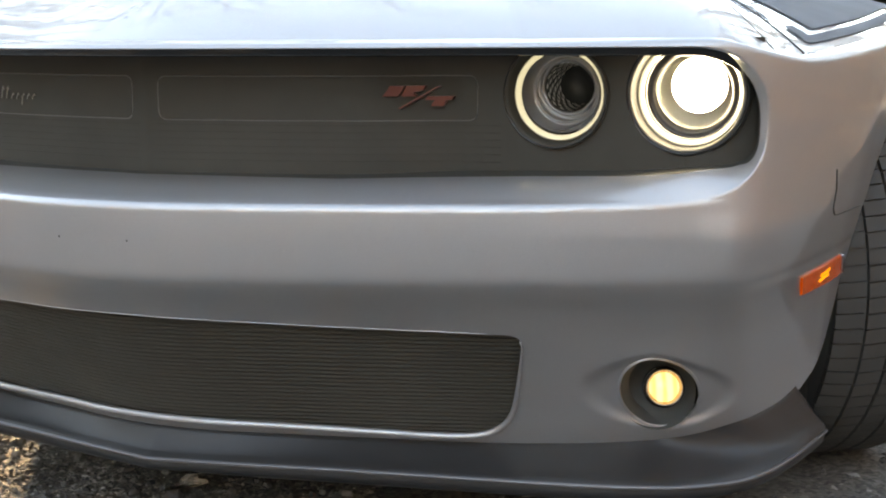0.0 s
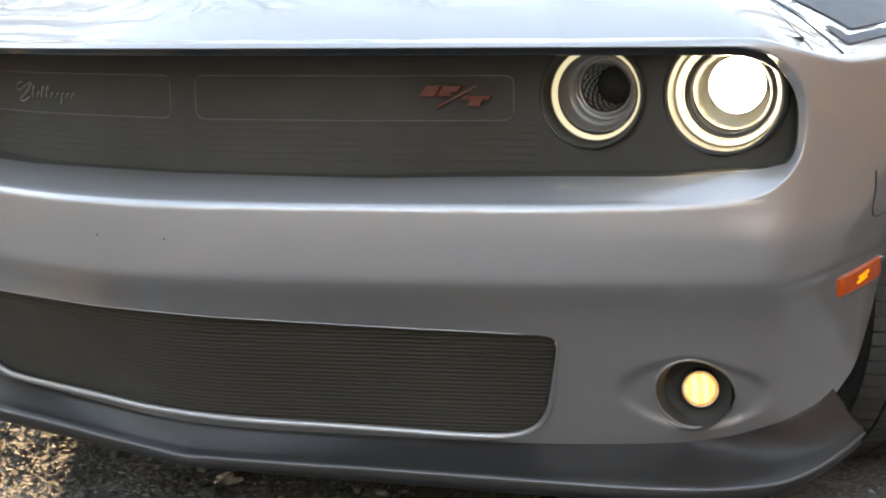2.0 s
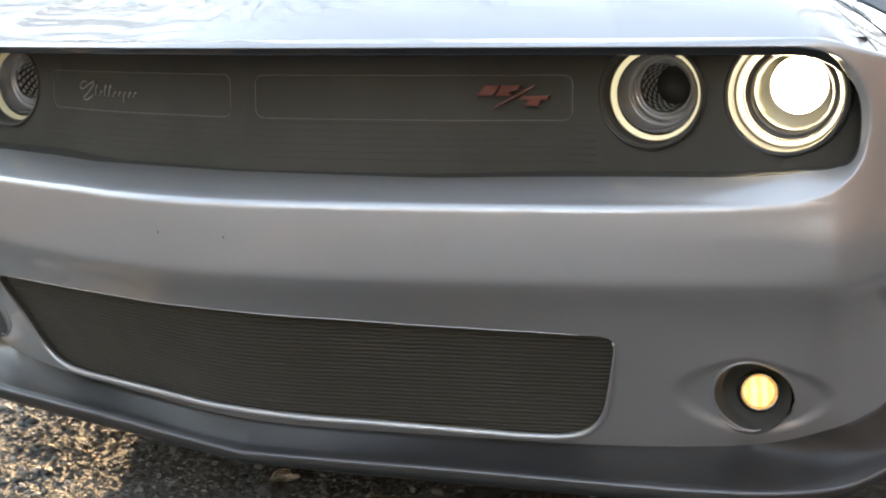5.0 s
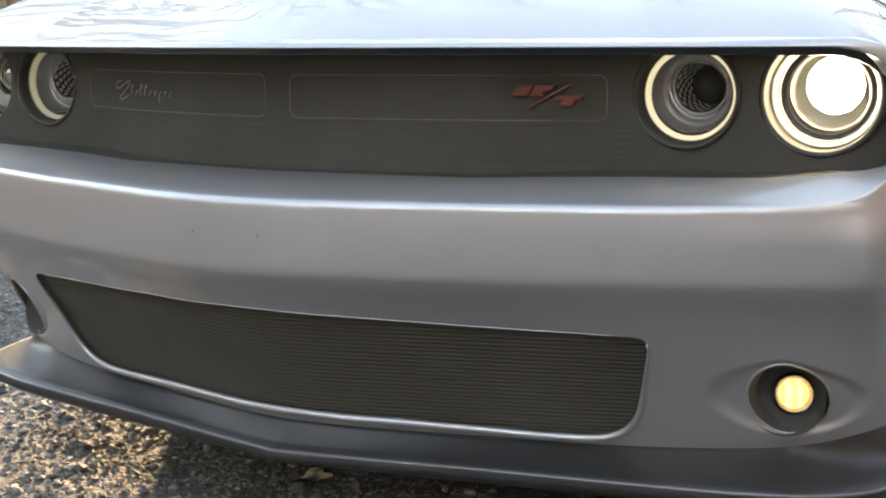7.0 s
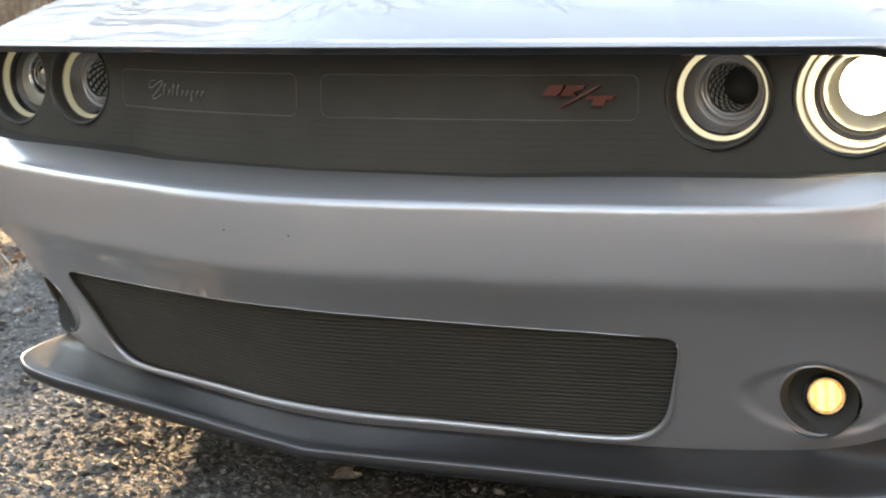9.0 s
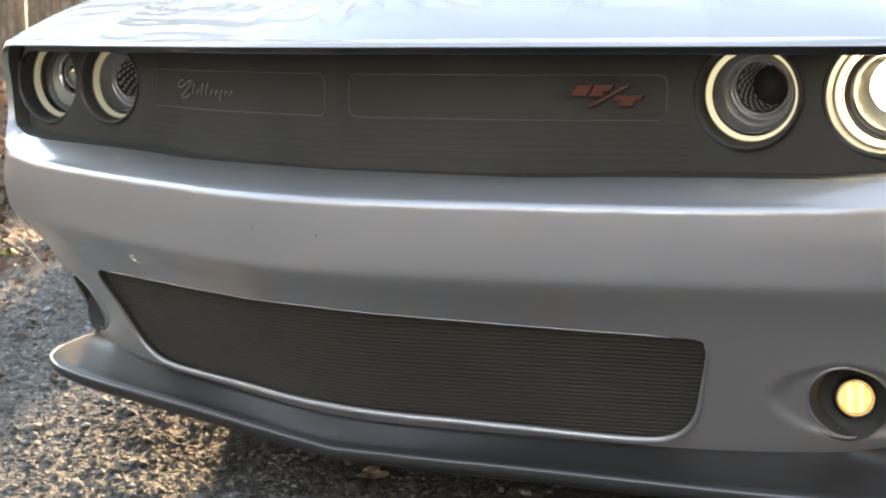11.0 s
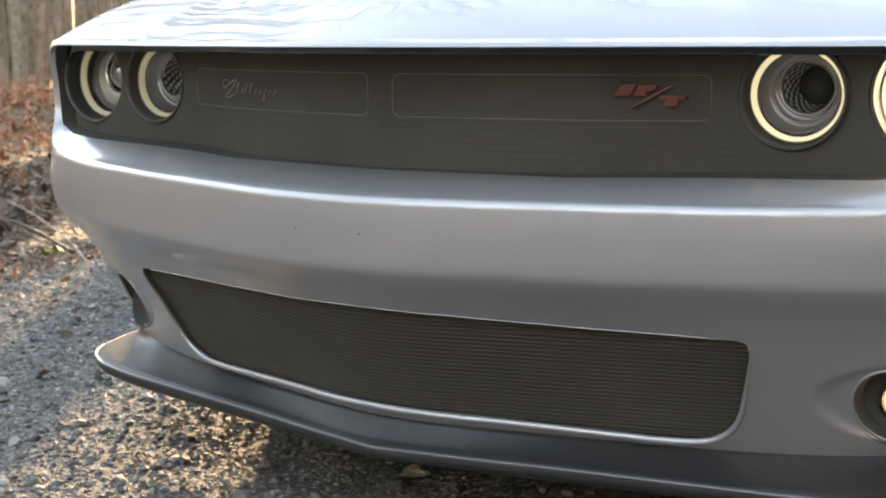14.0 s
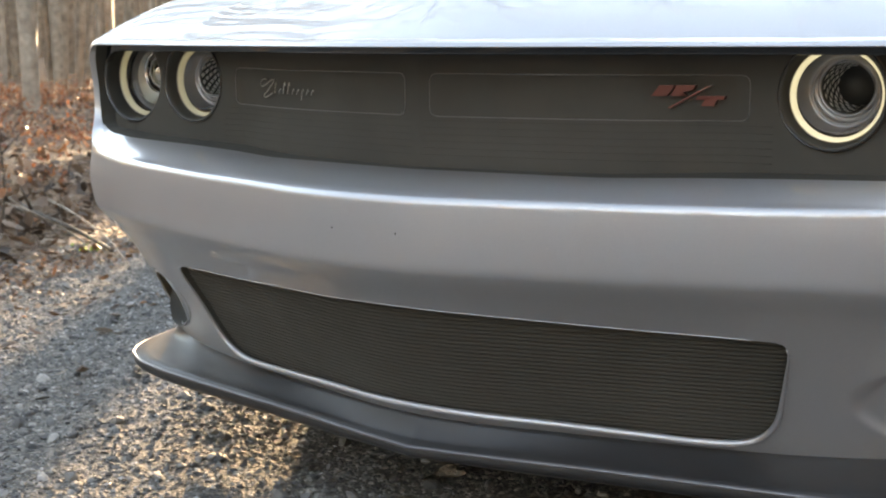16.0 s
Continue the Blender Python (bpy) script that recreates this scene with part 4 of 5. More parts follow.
V, F, MI = [], [], []
cx, cy = -0.6, 2.2
for r in rr:
    for a in aa:
        x, y = cx + r * math.cos(a), cy + r * math.sin(a)
        V.append((x, y, ground_z(x, y)[0]))
n = len(aa)
for i in range(len(rr) - 1):
    for k in range(n):
        F.append((i * n + k, i * n + (k + 1) % n, (i + 1) * n + (k + 1) % n, (i + 1) * n + k))
ground = mesh_ob("ground", V, F, GRAVEL)
ground.data.materials.append(LITTER)
for p in ground.data.polygons:
    c = p.center
    e = ground_z(c.x, c.y)[1]
    side = min(max((c.y - 1.5) / 3.0, 0.0), 1.0)
    right = 4.2 - 1.9 * side + 0.25 * math.sin(c.y * 1.1) + 0.3 * noise.noise((c.x * 1.5, c.y * 1.5, 5.0))
    p.material_index = 1 if (c.x < e + 0.12 * noise.noise((c.x * 4, c.y * 4, 6.0)) or c.x > right) else 0
tagged(ground, "grey gravel drive edged with fallen leaves", "ground", kind="structure")

rng = np.random.default_rng(4)


def scatter_stones(name, count, xr, yr, size, material, label, keep):
    base = np.array([(1, 0, 0), (-1, 0, 0), (0, 1, 0), (0, -1, 0), (0, 0, 1), (0, 0, -1)], float)
    tri = np.array([(0, 2, 4), (2, 1, 4), (1, 3, 4), (3, 0, 4), (2, 0, 5), (1, 2, 5), (3, 1, 5), (0, 3, 5)])
    # a split octahedron: 18 verts, 32 faces
    vs, mids, fs = [tuple(v) for v in base], {}, []

    def mid(a, b):
        k = (min(a, b), max(a, b))
        if k not in mids:
            p = (np.array(vs[a]) + np.array(vs[b]))
            vs.append(tuple(p / np.linalg.norm(p)))
            mids[k] = len(vs) - 1
        return mids[k]
    for a, b, c in tri:
        ab, bc, ca = mid(a, b), mid(b, c), mid(c, a)
        fs += [(a, ab, ca), (ab, b, bc), (ca, bc, c), (ab, bc, ca)]
    base, fs = np.array(vs), np.array(fs)
    VV, FF = [], []
    for _ in range(count):
        x, y = rng.uniform(*xr), rng.uniform(*yr)
        if not keep(x, y):
            continue
        s = size[0] * (size[1] / size[0]) ** (rng.random() ** 2.2)
        q = Euler((rng.normal(0, 0.35), rng.normal(0, 0.35), rng.uniform(0, 6.28))).to_matrix()
        sc = np.array([s, s * rng.uniform(0.6, 0.95), s * rng.uniform(0.35, 0.65)])
        p = base * (1 + rng.normal(0, 0.13, (len(base), 1))) * sc
        p = p @ np.array(q).T + np.array([x, y, ground_z(x, y)[0] + sc[2] * rng.uniform(0.1, 0.6)])
        FF.append(fs + len(base) * len(VV))
        VV.append(p)
    ob = mesh_ob(name, np.vstack(VV), np.vstack(FF), material, smooth=False)
    return tagged(ob, label, "gravel", kind="stuff")


def island_mat(name, stops, rough, bumpy=0.0, trans=0.0):
    m, nt, b = mat(name)
    setp(b, rough=rough)
    g = nt.nodes.new("ShaderNodeNewGeometry")
    c = ramp(nt, g.outputs["Random Per Island"], stops)
    mixer = node(nt, "ShaderNodeMix")
    mixer.data_type, mixer.blend_type = "RGBA", "MULTIPLY"
    mixer.inputs["Factor"].default_value = 0.6
    nt.links.new(c, mixer.inputs[6])
    nt.links.new(ramp(nt, noise_fac(nt, coords(nt), 60, 4), [(0.3, (0.55, 0.55, 0.55)), (0.7, (1, 1, 1))]), mixer.inputs[7])
    nt.links.new(mixer.outputs[2], b.inputs["Base Color"])
    if bumpy:
        bump(nt, b, noise_fac(nt, coords(nt), 220, 4), bumpy, 0.002)
    if trans:
        tr = nt.nodes.new("ShaderNodeBsdfTranslucent")
        nt.links.new(mixer.outputs[2], tr.inputs[0])
        mx = nt.nodes.new("ShaderNodeMixShader")
        mx.inputs[0].default_value = trans
        nt.links.new(b.outputs[0], mx.inputs[1])
        nt.links.new(tr.outputs[0], mx.inputs[2])
        nt.links.new(mx.outputs[0], nt.nodes["Material Output"].inputs[0])
    return m


STONE = island_mat("stone_chips", [(0.0, (0.05, 0.05, 0.05)), (0.4, (0.125, 0.122, 0.116)), (0.75, (0.21, 0.2, 0.182)), (1.0, (0.42, 0.4, 0.37))], 0.72, 0.5)


def chips(name, count, xr, yr, size, label, keep):
    """Crushed stone as jittered eight-sided chips, laid in one mesh."""
    base = np.array([(1, 0, 0), (-1, 0, 0), (0, 1, 0), (0, -1, 0), (0, 0, 1), (0, 0, -1)], float)
    tri = np.array([(0, 2, 4), (2, 1, 4), (1, 3, 4), (3, 0, 4), (2, 0, 5), (1, 2, 5), (3, 1, 5), (0, 3, 5)])
    x, y = rng.uniform(*xr, count), rng.uniform(*yr, count)
    ok = np.array([keep(a, b) for a, b in zip(x, y)])
    x, y = x[ok], y[ok]
    n = len(x)
    z = np.array([ground_z(a, b)[0] for a, b in zip(x, y)])
    s = size[0] * (size[1] / size[0]) ** (rng.random(n) ** 2.0)
    sc = np.stack([s * 1.15, s * rng.uniform(0.6, 1.0, n), s * rng.uniform(0.28, 0.56, n)], 1)
    P = base[None] * (1 + rng.normal(0, 0.22, (n, 6, 3))) * sc[:, None] + rng.normal(0, 0.06, (n, 6, 3)) * s[:, None, None]
    a, t = rng.uniform(0, math.tau, n), rng.normal(0, 0.2, n)
    ca, sa, ct, st = np.cos(a), np.sin(a), np.cos(t), np.sin(t)
    X, Y, Z = P[..., 0], P[..., 1], P[..., 2]
    Y, Z = Y * ct[:, None] - Z * st[:, None], Y * st[:, None] + Z * ct[:, None]
    X, Y = X * ca[:, None] - Y * sa[:, None], X * sa[:, None] + Y * ca[:, None]
    P = np.stack([X + x[:, None], Y + y[:, None], Z + (z + sc[:, 2] * rng.uniform(0.1, 0.7, n))[:, None]], -1).reshape(-1, 3)
    F = (tri[None] + 6 * np.arange(n)[:, None, None]).reshape(-1, 3)
    return tagged(mesh_ob(name, P, F, STONE, smooth=False), label, "gravel", kind="stuff")


open_drive = lambda x, y: ground_z(x, y)[1] < x + 0.25 * noise.noise((x * 3, y * 3, 0))
beside = lambda x, y: open_drive(x, y) and y < 2.15 - 0.62 * (x + 0.2) + 1.0 and y > 1.15 - 0.45 * (x + 0.2) - 0.35 and (y < 2.2 or x < -0.55)
chips("gravel_chips", 115000, (-3.1, 0.15), (1.2, 4.2), (0.0028, 0.0085), "crushed grey stone covering the drive", beside)
chips("gravel_chips", 22000, (-3.4, 1.9), (0.9, 6.5), (0.0045, 0.011), "crushed grey stone covering the drive", open_drive)
chips("gravel_chips", 40000, (-1.8, 1.8), (-1.6, 1.3), (0.004, 0.010), "crushed grey stone before the car", open_drive)
scatter_stones("larger_gravel", 1100, (-3.2, 1.6), (1.0, 6.5), (0.008, 0.015), STONE, "larger stones lying among the gravel", open_drive)

LEAF = island_mat("dry_leaves", [(0.0, (0.045, 0.028, 0.018)), (0.35, (0.12, 0.068, 0.042)), (0.65, (0.21, 0.13, 0.088)), (0.88, (0.32, 0.24, 0.18)), (1.0, (0.36, 0.14, 0.06))], 0.62, 0.3, 0.2)
REDLEAF = island_mat("rust_leaves", [(0.0, (0.22, 0.07, 0.035)), (0.5, (0.42, 0.155, 0.075)), (0.85, (0.5, 0.28, 0.17)), (1.0, (0.65, 0.5, 0.38))], 0.3, 0.2, 0.6)


def leaf_verts(size, curl):
    L, W = size, size * rng.uniform(0.4, 0.62)
    out = []
    for u, w in ((-1, 0.02), (-0.5, 0.75), (0.1, 1.0), (0.6, 0.6), (1, 0.02)):
        z = curl * L * (u * u)
        out += [(u * L, -w * W, z + 0.35 * w * W * curl * 2), (u * L, 0, z - 0.1 * L * curl), (u * L, w * W, z + 0.35 * w * W * curl * 2)]
    return np.array(out)


LEAF_F = np.array([(3 * i + j, 3 * i + 3 + j, 3 * i + 4 + j, 3 * i + 1 + j) for i in range(4) for j in range(2)])


def leaf_cloud(name, places, size, material, label, category, tilt=0.4):
    VV, FF = [], []
    for x, y, z in places:
        q = np.array(Euler((rng.normal(0, tilt), rng.normal(0, tilt), rng.uniform(0, 6.28))).to_matrix())
        p = leaf_verts(rng.uniform(*size), rng.uniform(-0.25, 0.5)) @ q.T + np.array([x, y, z])
        FF.append(LEAF_F + 15 * len(VV))
        VV.append(p)
    return tagged(mesh_ob(name, np.vstack(VV), np.vstack(FF), material), label, category, kind="stuff")


pl = []
while len(pl) < 15000:
    d = rng.uniform(1.0, 1.0)
    x, y = rng.uniform(-13, -2.0), rng.uniform(1.5, 15)
    z, e = ground_z(x, y)
    if x > e + 0.25 * rng.normal():
        continue
    if math.hypot(x, y) > 7 and rng.random() < 0.55:
        continue
    pl.append((x, y, z + rng.uniform(0.004, 0.05)))
leaf_cloud("fallen_leaves", pl, (0.018, 0.042), LEAF, "brown dry leaves lying on the woodland floor", "leaves", 0.45)
pl = []
while len(pl) < 60:
    x, y = rng.uniform(-2.9, -1.0), rng.uniform(1.6, 4.5)
    pl.append((x, y, ground_z(x, y)[0] + 0.014))
leaf_cloud("scattered_leaves", pl, (0.015, 0.035), LEAF, "a few dry leaves on the gravel", "leaves", 0.25)

pl = []
while len(pl) < 8000:
    x, y = rng.uniform(-13, -3.6), rng.uniform(4.0, 12)
    if noise.noise((x * 0.7, y * 0.7, 4.0)) < -0.05:
        continue
    pl.append((x, y, ground_z(x, y)[0] + 0.03 + abs(rng.normal(0, 0.09))))
leaf_cloud("rust_brush", pl, (0.008, 0.022), REDLEAF, "rust-red backlit leaves on low brush", "brush", 0.9)

# wet patch under the nose
m, nt, b = mat("water_film")
setp(b, col=(0.03, 0.028, 0.022), rough=0.06)
bump(nt, b, noise_fac(nt, coords(nt), 55.0, 3), 0.5, 0.01)
V, F = [(-0.165, 1.935, ground_z(-0.165, 1.935)[0] + 0.011)], []
for i in range(28):
    a = math.tau * i / 28
    r = 0.025 + 0.009 * math.sin(3 * a + 1)
    x, y = -0.165 + r * math.cos(a), 1.935 + 1.7 * r * math.sin(a)
    V.append((x, y, ground_z(-0.165, 1.935)[0] + 0.009))
F = [(0, 1 + i, 1 + (i + 1) % 28) for i in range(28)]
tagged(mesh_ob("puddle", V, F, m), "small rippled puddle on the gravel", "puddle")

# ---- trees ----
BARK = simple("bark", (0.32, 0.26, 0.205), 0.9, grain=0.8, gscale=6, tint=0.4)


def limb(V, F, a, b, r0, r1, seg=6, wob=0.0):
    n = 4
    base = len(V)
    d = (b - a).normalized()
    up = Vector((0, 0, 1)) if abs(d.z) < 0.9 else Vector((1, 0, 0))
    u = d.cross(up).normalized()
    w = u.cross(d)
    for i in range(n + 1):
        t = i / n
        c = a.lerp(b, t)
        if 0 < i < n and wob:
            c = c + u * rng.normal(0, wob) + w * rng.normal(0, wob)
        r = r0 + (r1 - r0) * t
        for k in range(seg):
            an = math.tau * k / seg
            V.append(c + (u * math.cos(an) + w * math.sin(an)) * r)
    for i in range(n):
        for k in range(seg):
            F.append((base + i * seg + k, base + i * seg + (k + 1) % seg, base + (i + 1) * seg + (k + 1) % seg, base + (i + 1) * seg + k))


def bare_tree(height, r0):
    t = empty("bare_tree")
    V, F = [], []
    top = Vector((rng.normal(0, 0.5), rng.normal(0, 0.5), height))
    limb(V, F, Vector((0, 0, -0.2)), top * 0.5 + Vector((rng.normal(0, 0.15), rng.normal(0, 0.15), 0)), r0, r0 * 0.68, 12, 0.03)
    limb(V, F, Vector(V[-1]) * 0 + top * 0.5, top, r0 * 0.66, r0 * 0.12, 8, 0.08)
    mesh_ob("trunk", V, F, BARK, t)
    V, F = [], []

    def grow(a, d, length, r, depth):
        b = a + d * length
        limb(V, F, a, b, r, r * 0.45, 5 if depth > 1 else 3, length * 0.03)
        if depth == 0:
            return
        for _ in range(4 if depth > 1 else 3):
            f = rng.uniform(0.3, 1.0)
            nd = (d + Vector((rng.normal(0, 0.55), rng.normal(0, 0.55), rng.normal(0.1, 0.4)))).normalized()
            grow(a.lerp(b, f), nd, length * rng.uniform(0.4, 0.65), r * (1 - 0.5 * f) * 0.6, depth - 1)
    for k in range(9):
        f = rng.uniform(0.35, 0.98)
        an = rng.uniform(0, 6.28)
        d = Vector((math.cos(an), math.sin(an), rng.uniform(0.2, 0.9))).normalized()
        grow(top * f, d, height * rng.uniform(0.14, 0.26), r0 * (1 - f * 0.75) * 0.3, 3)
    mesh_ob("crown", V, F, BARK, t)
    return t


# fallen sticks at the wood's edge and a green tuft
def stick(pts, r, label):
    bm = bmesh.new()
    c = catmull(pts, 26)
    tube(bm, [(x, y, z) for x, y, z in c], [r * (1 - 0.6 * i / 25) for i in range(26)], 8)
    for k in (7, 14, 19):
        d = Vector((rng.normal(0, 0.12), rng.normal(0, 0.12), 0.1))
        tube(bm, [Vector(c[k]), Vector(c[k]) + d * 0.6, Vector(c[k]) + d * 1.1 + Vector((0.02, 0.01, 0))], [r * 0.45, r * 0.3, r * 0.12], 6)
    ob = part("fallen_branch", bm, BARK, None, "", True)
    return tagged(ob, label, "branch")


stick([(-3.5, 3.80, 0.09), (-3.1, 3.57, 0.10), (-2.6, 3.31, 0.07), (-2.25, 3.1, 0.03)], 0.005, "thin fallen branch on dry leaves")
stick([(-4.2, 3.88, 0.04), (-3.7, 3.72, 0.07), (-3.2, 3.54, 0.06), (-2.75, 3.36, 0.02)], 0.009, "dark fallen branch among dry leaves")
GREEN = island_mat("green_leaf", [(0.0, (0.12, 0.22, 0.03)), (1.0, (0.3, 0.42, 0.06))], 0.5, 0.0, 0.4)
tx, ty = -2.59, 3.23
leaf_cloud("green_tuft", [(tx + rng.normal(0, 0.03), ty + rng.normal(0, 0.03), ground_z(tx, ty)[0] + 0.02 + abs(rng.normal(0, 0.02))) for _ in range(13)], (0.006, 0.014), GREEN, "small bright green tuft at the gravel's edge", "plant", 0.9)

# a dark log, large curled leaves and a shoot on the bank
DARKBARK = simple("wet_bark", (0.07, 0.05, 0.035), 0.7, grain=0.8, gscale=6, tint=0.4)
log = bmesh.new()
c = catmull([(-3.75, 3.80, 0.08), (-3.3, 3.58, 0.07), (-2.9, 3.42, 0.06), (-2.55, 3.30, 0.02)], 30)
tube(log, c, [0.010 * (1 - 0.35 * i / 29) * (1 + 0.12 * math.sin(i * 1.7)) for i in range(30)], 12)
tube(log, [c[9], c[9] + np.array([0.05, -0.06, 0.05]), c[9] + np.array([0.06, -0.10, 0.12])], [0.009, 0.006, 0.003], 8)
tagged(part("fallen_log", log, DARKBARK, None, "", True), "dark rotting log half sunk in dry leaves", "log")
pl = []
for _ in range(420):
    x, y = rng.uniform(-4.3, -2.5), rng.uniform(3.1, 4.5)
    if 0.83 * x + 0.56 * y < -0.62:
        pl.append((x, y, ground_z(x, y)[0] + rng.uniform(0.01, 0.08)))
leaf_cloud("large_leaves", pl, (0.03, 0.058), LEAF, "large curled brown leaves heaped on the bank", "leaves", 0.7)
for bx, by, bh in ((-3.25, 3.36, 0.62),):
    shoot = empty("sapling", (bx, by, ground_z(bx, by)[0]))
    tagged(shoot, "thin bare woodland shoot with a few rust-red leaves", "sapling")
    stem = bmesh.new()
    line = catmull([(0, 0, -0.03), (0.02, 0.01, bh * 0.35), (-0.015, 0.02, bh * 0.7), (0.03, 0.0, bh)], 16)
    tube(stem, line, [0.005 * (1 - 0.75 * i / 15) for i in range(16)], 7)
    for k in (5, 8, 11, 13):
        d = np.array([rng.normal(0, 0.1), rng.normal(0, 0.1), 0.12])
        tube(stem, [line[k], line[k] + d * 0.6, line[k] + d * 1.3], [0.003, 0.002, 0.001], 5)
    part("stem", stem, DARKBARK, shoot, "", True)
    leaves = [leaf_verts(rng.uniform(0.018, 0.032), 0.3) @ np.array(Euler((rng.normal(0, 0.8), rng.normal(0, 0.8), rng.uniform(0, 6.28))).to_matrix()).T + line[4 + i % 12] + rng.normal(0, 0.05, 3) for i in range(14)]
    mesh_ob("foliage", np.vstack(leaves), np.vstack([LEAF_F + 15 * i for i in range(14)]), REDLEAF, shoot)

protos = [bare_tree(15, 0.17), bare_tree(18, 0.24), bare_tree(13, 0.12)]


def sunny(x, y):
    """Places whose stem would shade the strip of gravel that the low sun reaches."""
    n = 0.83 * x + 0.56 * y
    return -0.56 * x + 0.83 * y > 0 and (0.26 < n < 0.58 or -1.3 < n < -0.1)


spots = [(12.0, -19.0, 0, 1.0), (17.0, -27.0, 1, 1.0), (-15.0, -24.0, 2, 1.0)]
# the stand of trunks on the bank beside the car
for d, az, k, s in ((11.5, 51.15, 2, 0.6), (16, 52.4, 2, 0.8), (19, 50.1, 2, 0.6), (22, 48.7, 2, 0.7), (27, 47.6, 2, 0.9), (18, 46.2, 2, 0.5)):
    spots.append((1.15 - d * math.sin(radians(az)), d * math.cos(radians(az)), k, s))
# further trees out of view, whose crowns break up the sky over the hood
for d, az, k, s in ((14, 56, 0, 1.0), (17, 59, 1, 0.9), (15, 63, 0, 1.1), (20, 55, 1, 1.0), (22, 45.5, 1, 1.0), (18, 43, 0, 1.0), (24, 42, 1, 1.1), (28, 46, 0, 1.2), (30, 57, 1, 1.0), (25, 60, 0, 1.0)):
    spots.append((1.15 - d * math.sin(radians(az)), d * math.cos(radians(az)), k, s))
# one unseen stem added so its shade falls over gravel beside the car
spots.append((-1.66 - 0.56 * 7.5, 2.66 + 0.83 * 7.5, 1, 0.8))
# more unseen stems, added to shade the wing, the hood and the bank
spots += [(-4.2, 9.6, 1, 0.95), (-5.56, 10.9, 1, 0.9), (-7.3, 9.6, 1, 1.05), (-9.15, 12.05, 1, 1.0)]
# trees closing the drive behind the car
back = ((2.6, 9.0), (4.5, 10.5), (3.2, 13), (6.5, 9), (1.5, 15), (-0.5, 17.5), (-2.5, 19), (4.8, 16), (0.8, 21), (7, 13), (2.8, 20), (-1.2, 25), (5.5, 22), (1.8, 27), (-3.2, 24), (8.5, 17))
spots += [(x, y, i % 3, 0.9 + 0.05 * (i % 5)) for i, (x, y) in enumerate(back)]
while len(spots) < 105:
    a, d = rng.uniform(0, math.tau), rng.uniform(9, 42)
    x, y = 0.3 + d * math.cos(a), 2 + d * math.sin(a)
    if -3.4 < x < (5.5 if y < 8 else 1.7) or sunny(x, y):
        continue
    spots.append((x, y, int(rng.integers(3)), rng.uniform(0.75, 1.25)))
LABEL_T = "bare leafless woodland tree with grey-brown bark"
for i, (x, y, k, s) in enumerate(spots):
    m = pose(x, y, ground_z(x, y)[0], 0, 0, rng.uniform(0, 360))
    if i < 3:
        ob = protos[i]
        k = i
        ob.matrix_basis = m
    else:
        ob = copy_thing(protos[k], m)
        ob.scale = (s, s, s)
    tagged(ob, LABEL_T, "tree", "woodland trees")

# far woods: thin trunks too many to count
V, F = [], []
for k in range(2700):
    a, d = rng.uniform(0, math.pi) + (math.pi if k > 1100 else 0.0), rng.uniform(20, 85)
    x, y = 0.3 + d * math.cos(a), 2 + d * math.sin(a)
    if (-3.6 < x < (5.6 if y < 9 else 1.8) and y > -22) or sunny(x, y):
        continue
    h, r = rng.uniform(7, 13), rng.uniform(0.05, 0.17)
    # stems out of view behind and to the right, enlarged to block sky light
    if y < -6 or x > 7:
        h, r = h * 1.35, r * 1.5
    limb(V, F, Vector((x, y, -0.3)), Vector((x + rng.normal(0, 0.5), y + rng.normal(0, 0.5), h)), r, r * 0.3, 5, 0.08)
    for _k in range(4):
        f = rng.uniform(0.3, 0.95)
        b = Vector((x, y, h * f))
        limb(V, F, b, b + Vector((rng.normal(0, 1.6), rng.normal(0, 1.6), rng.uniform(0.4, 2.4))), r * 0.3, 0.01, 3, 0.05)
for _ in range(240):
    az, d = radians(rng.uniform(43, 62)), rng.uniform(19, 60)
    x, y = 1.15 - d * math.sin(az), d * math.cos(az)
    h, r = rng.uniform(9, 17), rng.uniform(0.035, 0.11)
    limb(V, F, Vector((x, y, -0.3)), Vector((x + rng.normal(0, 0.6), y + rng.normal(0, 0.6), h)), r, r * 0.3, 5, 0.08)
# unseen thicket added on the right to darken the car's side
for _ in range(700):
    x, y = rng.uniform(8.5, 32), rng.uniform(-12, 22)
    h, r = rng.uniform(9, 15), rng.uniform(0.08, 0.25)
    limb(V, F, Vector((x, y, 0.5)), Vector((x + rng.normal(0, 0.5), y + rng.normal(0, 0.5), h)), r, r * 0.3, 5, 0.08)
    for _k in range(3):
        b = Vector((x, y, h * rng.uniform(0.3, 0.95)))
        limb(V, F, b, b + Vector((rng.normal(0, 1.6), rng.normal(0, 1.6), rng.uniform(0.4, 2.4))), r * 0.3, 0.01, 3, 0.05)
tagged(mesh_ob("far_woods", V, F, BARK), "distant bare grey-brown woodland", "woods", kind="stuff")

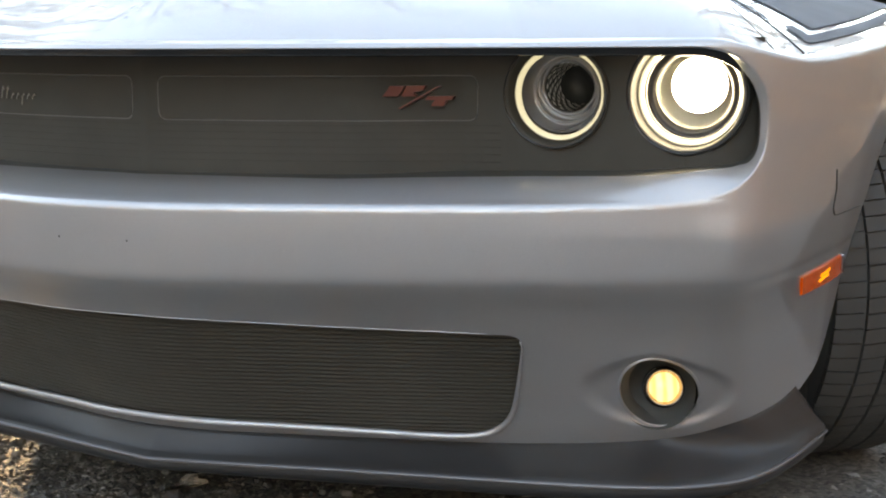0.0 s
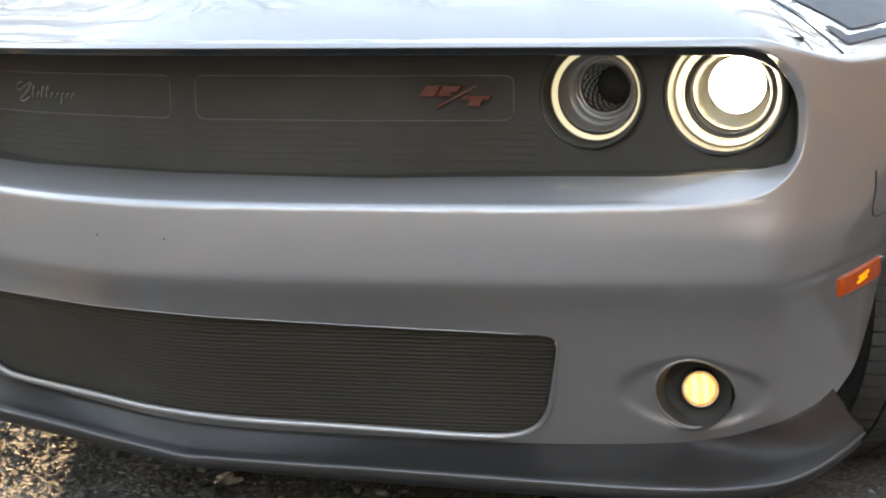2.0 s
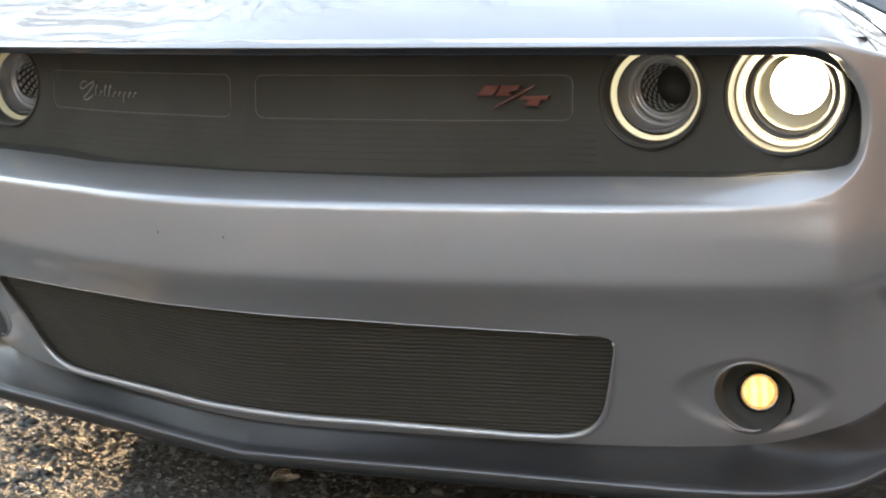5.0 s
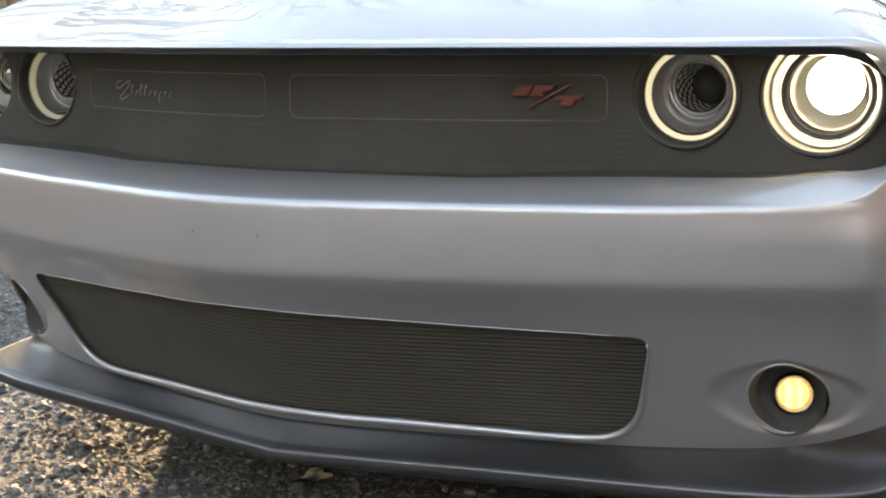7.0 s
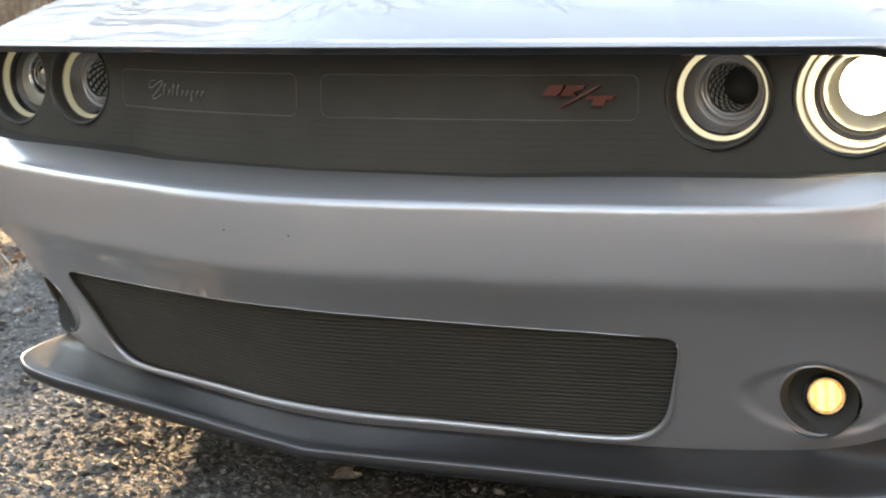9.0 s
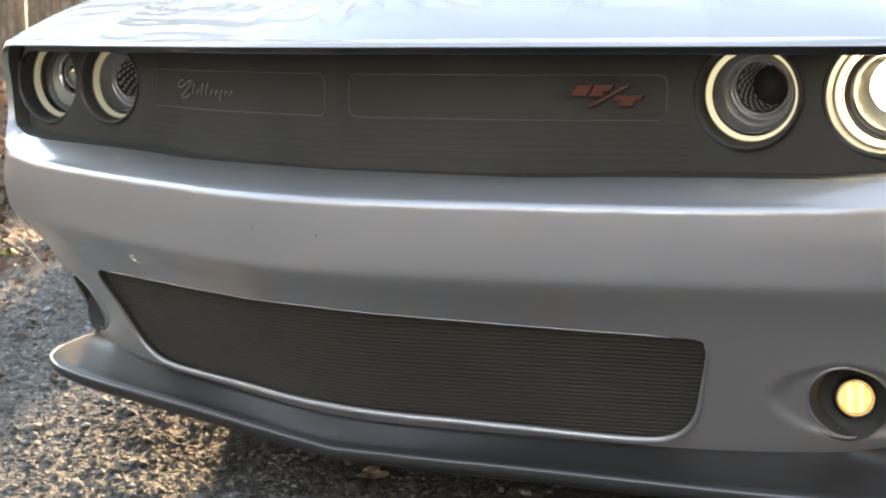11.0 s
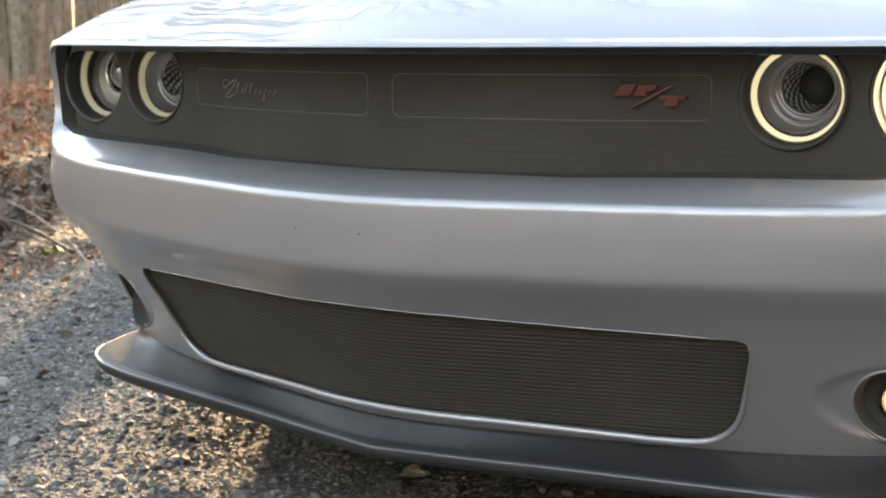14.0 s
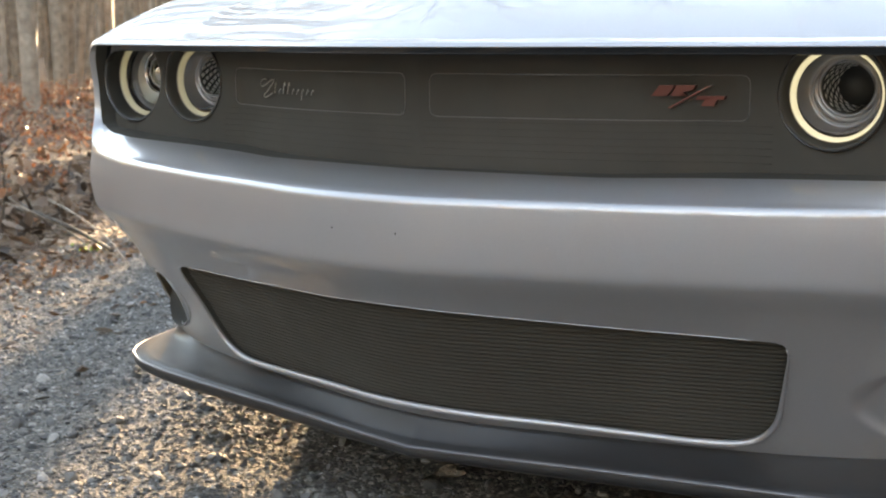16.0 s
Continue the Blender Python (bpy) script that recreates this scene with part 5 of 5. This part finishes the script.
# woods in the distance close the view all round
m, nt, b = mat("woods_glow")
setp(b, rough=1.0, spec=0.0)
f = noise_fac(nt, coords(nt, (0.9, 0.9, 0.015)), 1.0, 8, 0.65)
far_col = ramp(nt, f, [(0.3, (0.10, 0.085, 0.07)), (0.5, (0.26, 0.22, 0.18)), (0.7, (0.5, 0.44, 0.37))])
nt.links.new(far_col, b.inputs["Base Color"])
# the belt emits its own colour, standing in for hazy light between trunks
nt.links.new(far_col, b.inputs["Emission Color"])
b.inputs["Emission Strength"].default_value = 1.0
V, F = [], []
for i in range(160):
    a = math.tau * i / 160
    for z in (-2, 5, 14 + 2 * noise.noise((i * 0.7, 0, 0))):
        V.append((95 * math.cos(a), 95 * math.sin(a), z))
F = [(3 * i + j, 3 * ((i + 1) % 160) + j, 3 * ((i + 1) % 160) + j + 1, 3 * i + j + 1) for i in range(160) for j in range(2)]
tagged(mesh_ob("backdrop", V, F, m), "brown belt of distant woods with a soft glow of its own", "backdrop", kind="structure")

pl = []
while len(pl) < 5000:
    x, y = rng.uniform(-11, -4.2), rng.uniform(4.4, 9.5)
    if noise.noise((x * 1.1, y * 1.1, 8.0)) > 0.0:
        pl.append((x, y, ground_z(x, y)[0] + 0.03 + abs(rng.normal(0, 0.1))))
leaf_cloud("rust_brush", pl, (0.008, 0.02), REDLEAF, "rust-red backlit leaves on low brush", "brush", 0.9)

# crumbled leaves where the gravel meets the wood, and litter on the bank across the drive
pl = []
for _ in range(2600):
    x, y = -2.75 + abs(rng.normal(0, 0.42)), rng.uniform(2.2, 4.4)
    if noise.noise((x * 2.5, y * 2.5, 2.0)) > -0.15:
        pl.append((x, y, ground_z(x, y)[0] + 0.008))
leaf_cloud("leaf_crumbs", pl, (0.005, 0.018), LEAF, "crumbled brown leaves along the gravel's edge", "leaves", 0.35)
pl = []
for _ in range(2600):
    x, y = rng.uniform(2.0, 7.0), rng.uniform(1.6, 11)
    if x < 4.2 - 1.9 * min(max((y - 1.5) / 3.0, 0.0), 1.0) + 0.3 * rng.normal():
        continue
    pl.append((x, y, ground_z(x, y)[0] + rng.uniform(0.004, 0.05)))
leaf_cloud("fallen_leaves", pl, (0.015, 0.035), LEAF, "brown dry leaves across the drive", "leaves", 0.4)
scatter_stones("larger_gravel", 1400, (-3.0, 0.2), (1.2, 3.8), (0.009, 0.019), STONE, "larger stones lying among the gravel", open_drive)
